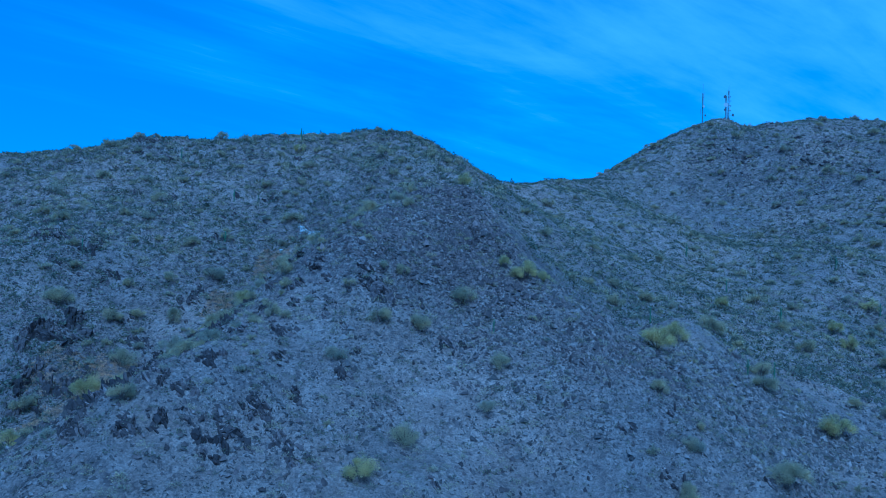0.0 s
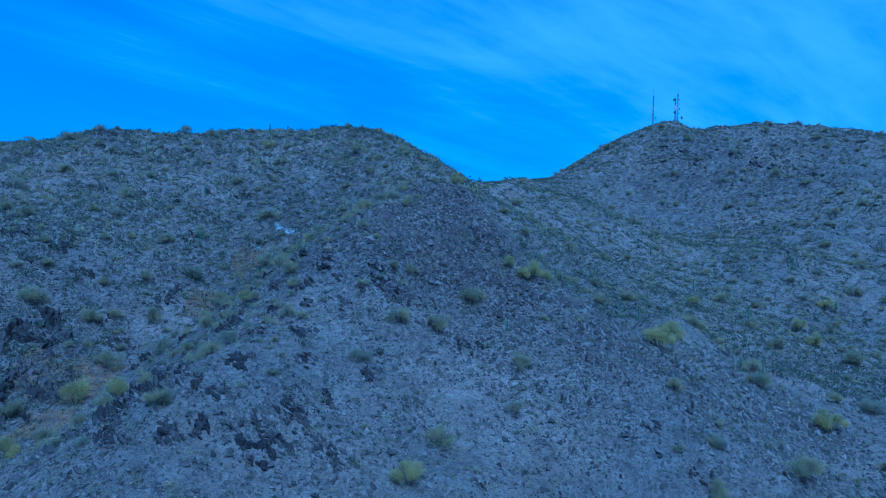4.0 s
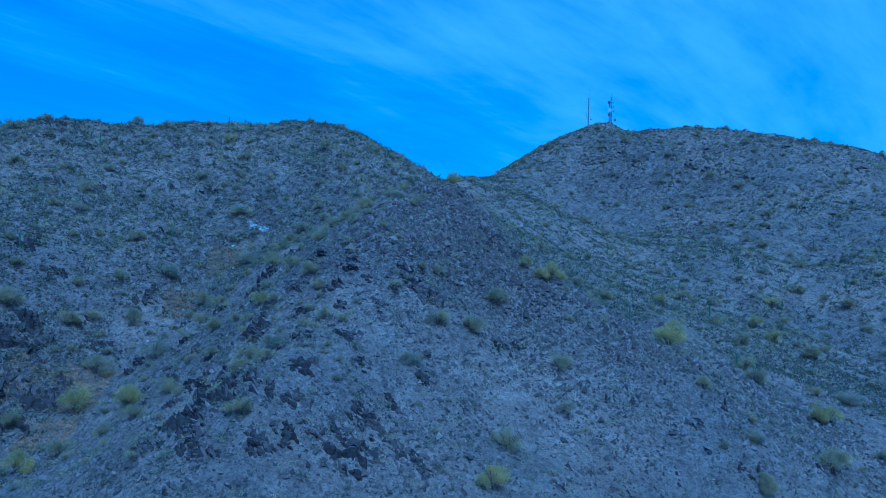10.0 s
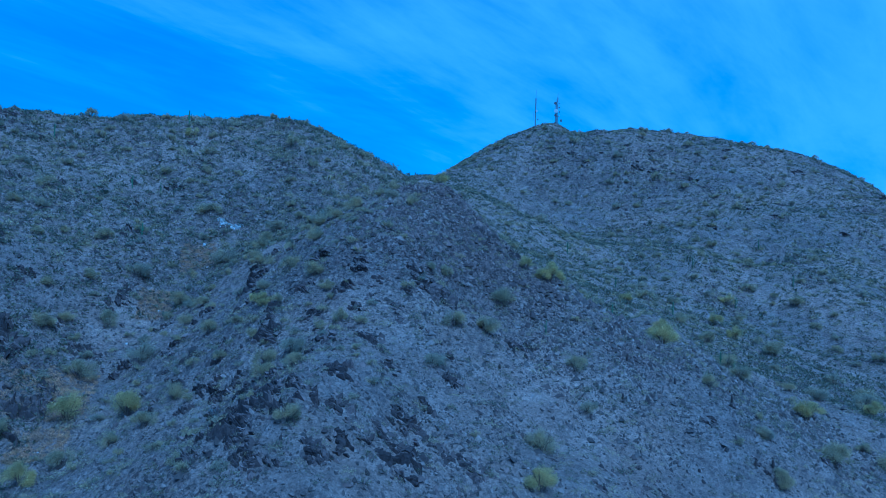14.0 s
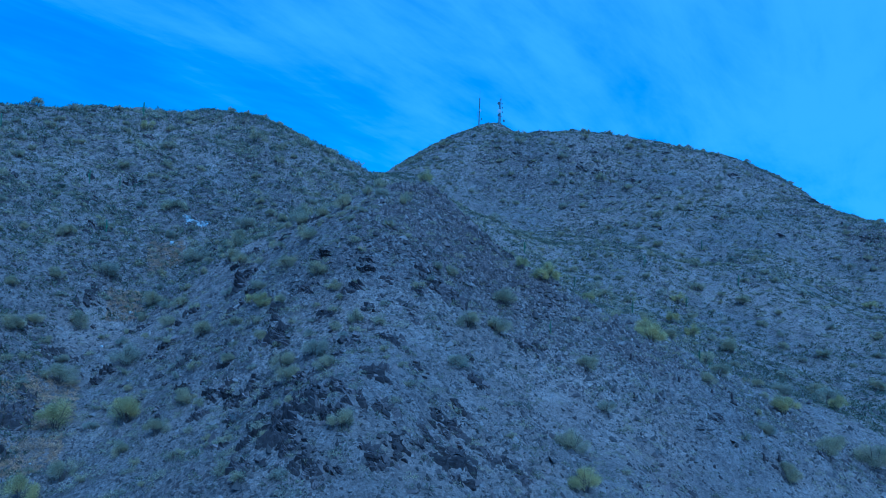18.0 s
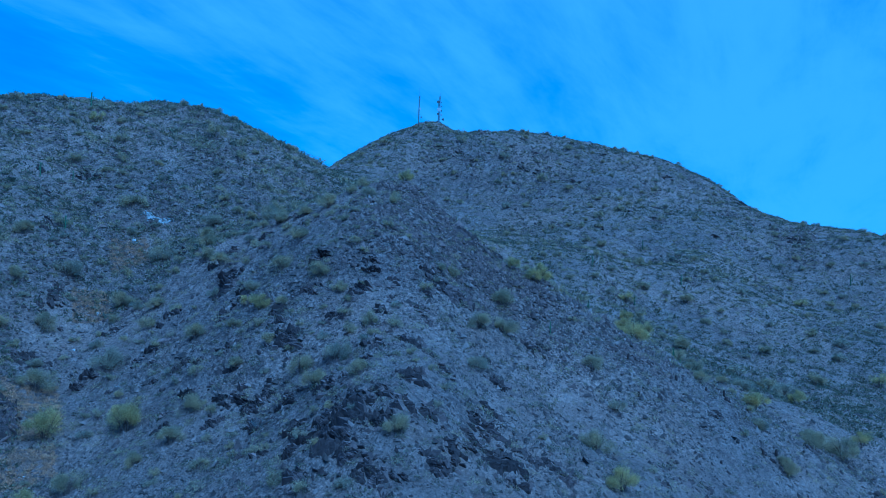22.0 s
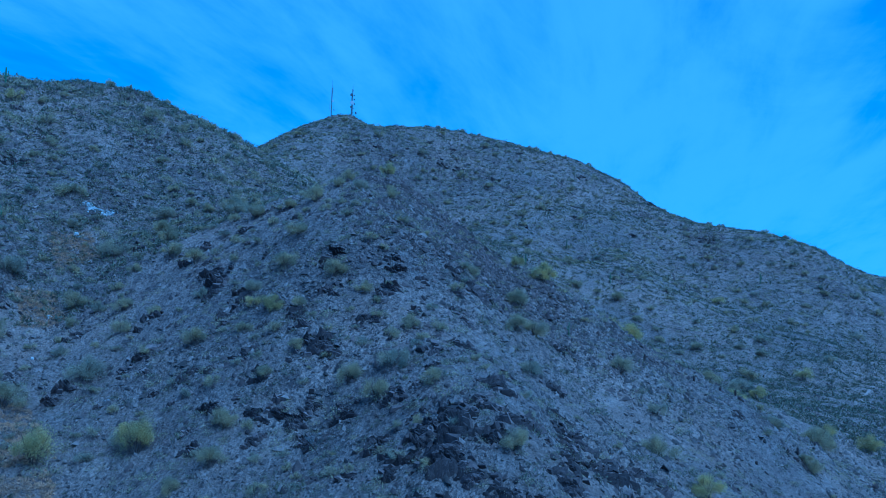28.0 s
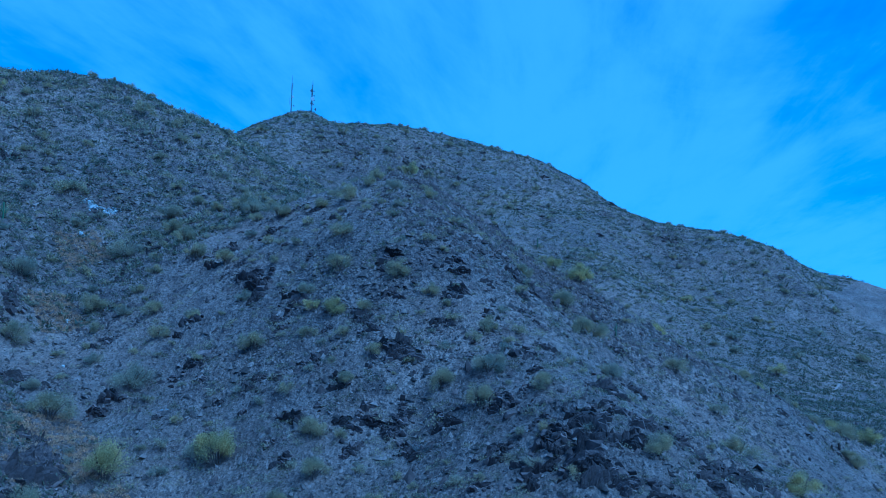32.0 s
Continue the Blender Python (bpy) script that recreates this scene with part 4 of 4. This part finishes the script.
BARREL = barrel_mesh()
BARRELS = [(31.3, 97.6), (44.2, 111), (23.9, 83.2), (26.3, 83.1), (16.1, 83), (-3.3, 96.2), (11.8, 92.7), (16.7, 100.1), (16.1, 101.9), (25.2, 93.6), (20.7, 94.8), (28.2, 93.1), (10.7, 100.8)]
for k, (x, y) in enumerate(BARRELS):
    s = 0.9 + 0.35 * (k % 4)
    ob = new("barrel_cactus", BARREL)
    ob.matrix_world = Matrix.LocRotScale((x, y, at_ground(x, y)), Euler((0.08, 0, k)), (0.55, 0.55, 0.62 * s))
    tagged(ob, "dark reddish barrel cactus standing among scree", "cactus", "barrel cacti")


# ---- footpath ----
def trail(points, width, label):
    pts = []
    for (x0, y0), (x1, y1) in zip(points, points[1:]):
        n = max(2, int(math.hypot(x1 - x0, y1 - y0) / 0.8))
        pts += [(x0 + (x1 - x0) * i / n, y0 + (y1 - y0) * i / n) for i in range(n)]
    pts.append(points[-1])
    pts = [(x + 0.5 * float(value_noise(np.array([x / 5]), np.array([y / 5]), 31)[0]), y + 0.5 * float(value_noise(np.array([x / 5]), np.array([y / 5]), 32)[0])) for x, y in pts]
    verts, faces = [], []
    for i, (x, y) in enumerate(pts):
        x0, y0 = pts[max(i - 1, 0)]
        x1, y1 = pts[min(i + 1, len(pts) - 1)]
        l = math.hypot(x1 - x0, y1 - y0) or 1
        nx, ny = -(y1 - y0) / l * width / 2, (x1 - x0) / l * width / 2
        for k in (-1, -0.5, 0.5, 1):
            verts.append((x + k * nx, y + k * ny, at_ground(x + k * nx, y + k * ny) + (0.1 if abs(k) < 1 else -0.05)))
        if i:
            b = 4 * i
            faces += [(b - 4 + k, b - 3 + k, b + 1 + k, b + k) for k in range(3)]
    tagged(new("trail", mesh_from("trail", verts, faces, M_TRAIL, True)), label, "footpath", kind="structure")


trail([(110, 116), (118, 117.5), (130, 122), (149, 127.5), (164, 130), (172, 130.5)], 0.9, "pale trodden dirt footpath crossing the foot of the hill")
trail([(45, 137), (43.8, 132.5), (44.8, 131), (47, 132.5)], 0.8, "short pale worn dirt path on the slope")


# ---- radio masts on the summit ----
def tube(bm, a, b, r, sides=6):
    twig(bm, [a, b], r, r, sides)


def bm_mesh(name, bm, mat):
    me = bpy.data.meshes.new(name)
    bm.normal_update()
    bm.to_mesh(me)
    bm.free()
    me.materials.append(mat)
    return me


def dish_mesh(mat=None):
    bm = bmesh.new()
    n, rings = 16, []
    for r, z in ((0.08, -0.16), (0.28, -0.12), (0.44, -0.02), (0.5, 0.06), (0.5, 0.16)):
        rings.append([bm.verts.new((r * math.cos(2 * math.pi * k / n), r * math.sin(2 * math.pi * k / n), z)) for k in range(n)])
    for a, b in zip(rings, rings[1:]):
        for k in range(n):
            bm.faces.new((a[k], a[(k + 1) % n], b[(k + 1) % n], b[k]))
    bm.faces.new(rings[0][::-1])
    bm.faces.new(rings[-1])
    return bm_mesh("dish", bm, mat or M_DISH)


DISH, DRUM = dish_mesh(), dish_mesh(M_DARK)


def add_dish(mast, x, y, z, size, heading, dark=False):
    d = part("dish", DRUM if dark else DISH, mast, Matrix.LocRotScale((x, y, z), Euler((radians(90), 0, radians(heading))), (size, size, size)), "dark drum antenna" if dark else "white microwave dish")
    bm = bmesh.new()
    tube(bm, (0, 0, -0.15), (0, 0.02, -0.55), 0.05)
    part("bracket", bm_mesh("bracket", bm, M_STEEL), d)


def lattice_tower(x, y, height, width, name, label, sections):
    mast = thing(name, pose(x, y, at_ground(x, y) - 0.2), label, "radio mast", "radio masts on the summit")
    legs = [(width * math.cos(a), width * math.sin(a)) for a in (0.5, 2.6, 4.7)]
    for lx, ly in legs:
        bm = bmesh.new()
        tube(bm, (lx, ly, 0), (lx * 0.8, ly * 0.8, height), 0.1)
        part("leg", bm_mesh("leg", bm, M_STEEL), mast)
    for i in range(sections):
        z0, z1 = height * i / sections, height * (i + 1) / sections
        bm = bmesh.new()
        for k in range(3):
            (ax, ay), (bx, by) = legs[k], legs[(k + 1) % 3]
            tube(bm, (ax * 0.9, ay * 0.9, z0), (bx * 0.9, by * 0.9, z1), 0.05, 4)
            tube(bm, (ax * 0.9, ay * 0.9, z1), (bx * 0.9, by * 0.9, z1), 0.05, 4)
        part("brace", bm_mesh("brace", bm, M_STEEL), mast)
    bm = bmesh.new()
    tube(bm, (0, 0, -0.6), (0, 0, 0.3), width * 1.5, 8)
    part("footing", bm_mesh("footing", bm, plain_concrete), mast, label="concrete footing")
    return mast


plain_concrete = plain_material("concrete", (0.36, 0.35, 0.33), 0.9)


def whip(mast, x, y, z0, z1, r=0.04):
    bm = bmesh.new()
    tube(bm, (x, y, z0), (x, y, z1), r, 5)
    part("whip_antenna", bm_mesh("whip_antenna", bm, M_STEEL), mast)


def arm(mast, a, b, r=0.05):
    bm = bmesh.new()
    tube(bm, a, b, r, 5)
    part("arm", bm_mesh("arm", bm, M_STEEL), mast)


slim = lattice_tower(125.4, 379.0, 16.0, 0.28, "radio_mast", "slender grey lattice radio mast with whip antennas on the summit", 12)
whip(slim, 0, 0, 15.8, 20.6, 0.06)
for z, w in ((4.2, 1.1), (6.4, 1.0), (9.2, 0.8), (14.0, 0.6), (16.2, 0.6)):
    arm(slim, (-w, 0, z), (w, 0, z + 0.05))
whip(slim, -1.1, 0, 5.2, 8.8, 0.05)
whip(slim, 0.6, 0, 14.0, 16.6)
add_dish(slim, 0.15, -0.5, 9.4, 1.2, 10)
add_dish(slim, 1.2, -0.3, 5.0, 1.0, 40, True)

tall = lattice_tower(138.9, 381.0, 15.5, 0.42, "radio_tower", "grey lattice radio tower crowded with microwave dishes on the summit", 11)
whip(tall, 0, 0, 15.3, 17.6, 0.06)
whip(tall, 0.5, 0, 14.5, 18.6, 0.03)
for z, w in ((3.2, 1.4), (5.4, 0.9), (8.0, 1.0), (10.4, 1.0), (12.2, 0.9)):
    arm(tall, (-0.3, -0.2, z), (w, -0.2, z))
add_dish(tall, 1.9, -0.5, 3.2, 1.5, 35, True)
add_dish(tall, 0.7, -0.6, 5.6, 1.2, 60)
add_dish(tall, 0.9, -0.4, 7.8, 0.9, 80, True)
add_dish(tall, 0.9, -0.4, 10.2, 0.9, 70, True)
add_dish(tall, 0.8, -0.4, 12.4, 0.8, 60, True)

short = lattice_tower(136.1, 376.8, 11.5, 0.3, "radio_mast", "shorter grey lattice mast carrying large drum dishes on the summit", 8)
whip(short, 0, 0, 11.3, 13.4, 0.05)
add_dish(short, -0.3, -0.6, 6.9, 2.1, -10)
add_dish(short, -0.5, -0.4, 4.6, 1.3, -30, True)
add_dish(short, -0.6, -0.4, 11.0, 1.6, -25, True)
arm(short, (-0.3, -0.2, 4.6), (-1.0, -0.3, 4.6))

# ---- a bleached dead shrub on the spur ----
bm_dead = stems_mesh("bare_crown", 77, M_DEAD, 42, 0.55, 0.5, 0.4)
dead = thing("dead_shrub", Matrix.LocRotScale((-36.6, 96.7, at_ground(-36.6, 96.7)), None, (2.6, 2.6, 2.2)), "bleached grey dead shrub with bare twigs on rock", "bush")
part("bare_crown", bm_dead, dead)

# ---- loose stuff ----
make_tufts("dry_grass", M_STRAW, 3200, [(-43, -36, 174, 182), (-50, -44, 160, 169), (-60, -53, 122, 138), (-61, -54, 112, 120), (-67, -60, 122, 134)], (0.2, 0.2, 0.3, 0.15, 0.15), 0.55, 26, "orange-tan dry grass in patches along the gully", "dry grass")
make_tufts("low_shrubs", M_LOW, 17000, [(-60, 60, 62, 135), (-110, 100, 90, 200), (-115, 15, 170, 238), (60, 255, 130, 375)], (0.26, 0.24, 0.18, 0.32), 0.85, 40, "small grey-green low shrubs dotted between stones", "low shrubs", 51, (0.035, 0.15))
make_tufts("low_bushes", M_OLIVE, 4800, [(-60, 65, 64, 135), (-75, 90, 110, 190)], (0.55, 0.45), 1.2, 90, "small rounded olive desert bushes dotted over the near slopes", "low bushes", 54, (0.022, 0.075))
make_tufts("distant_shrubs", M_OLIVE, 9000, [(-125, 15, 165, 240), (75, 265, 160, 388), (20, 90, 150, 300)], (0.28, 0.58, 0.14), 1.7, 70, "grey-green shrubs thinly covering the far hillsides", "shrubs", 52, (0.03, 0.14))
make_tufts("hillside_scrub", M_SCRUB, 88000, [(-125, 15, 160, 240), (75, 300, 160, 388), (15, 75, 140, 345), (75, 230, 90, 160), (-125, -58, 100, 160)], (0.15, 0.53, 0.13, 0.14, 0.05), 1.15, 11, "low grey-green scrub spread over the far hillsides", "scrub", None, (0.085, 0.27))
make_scree()
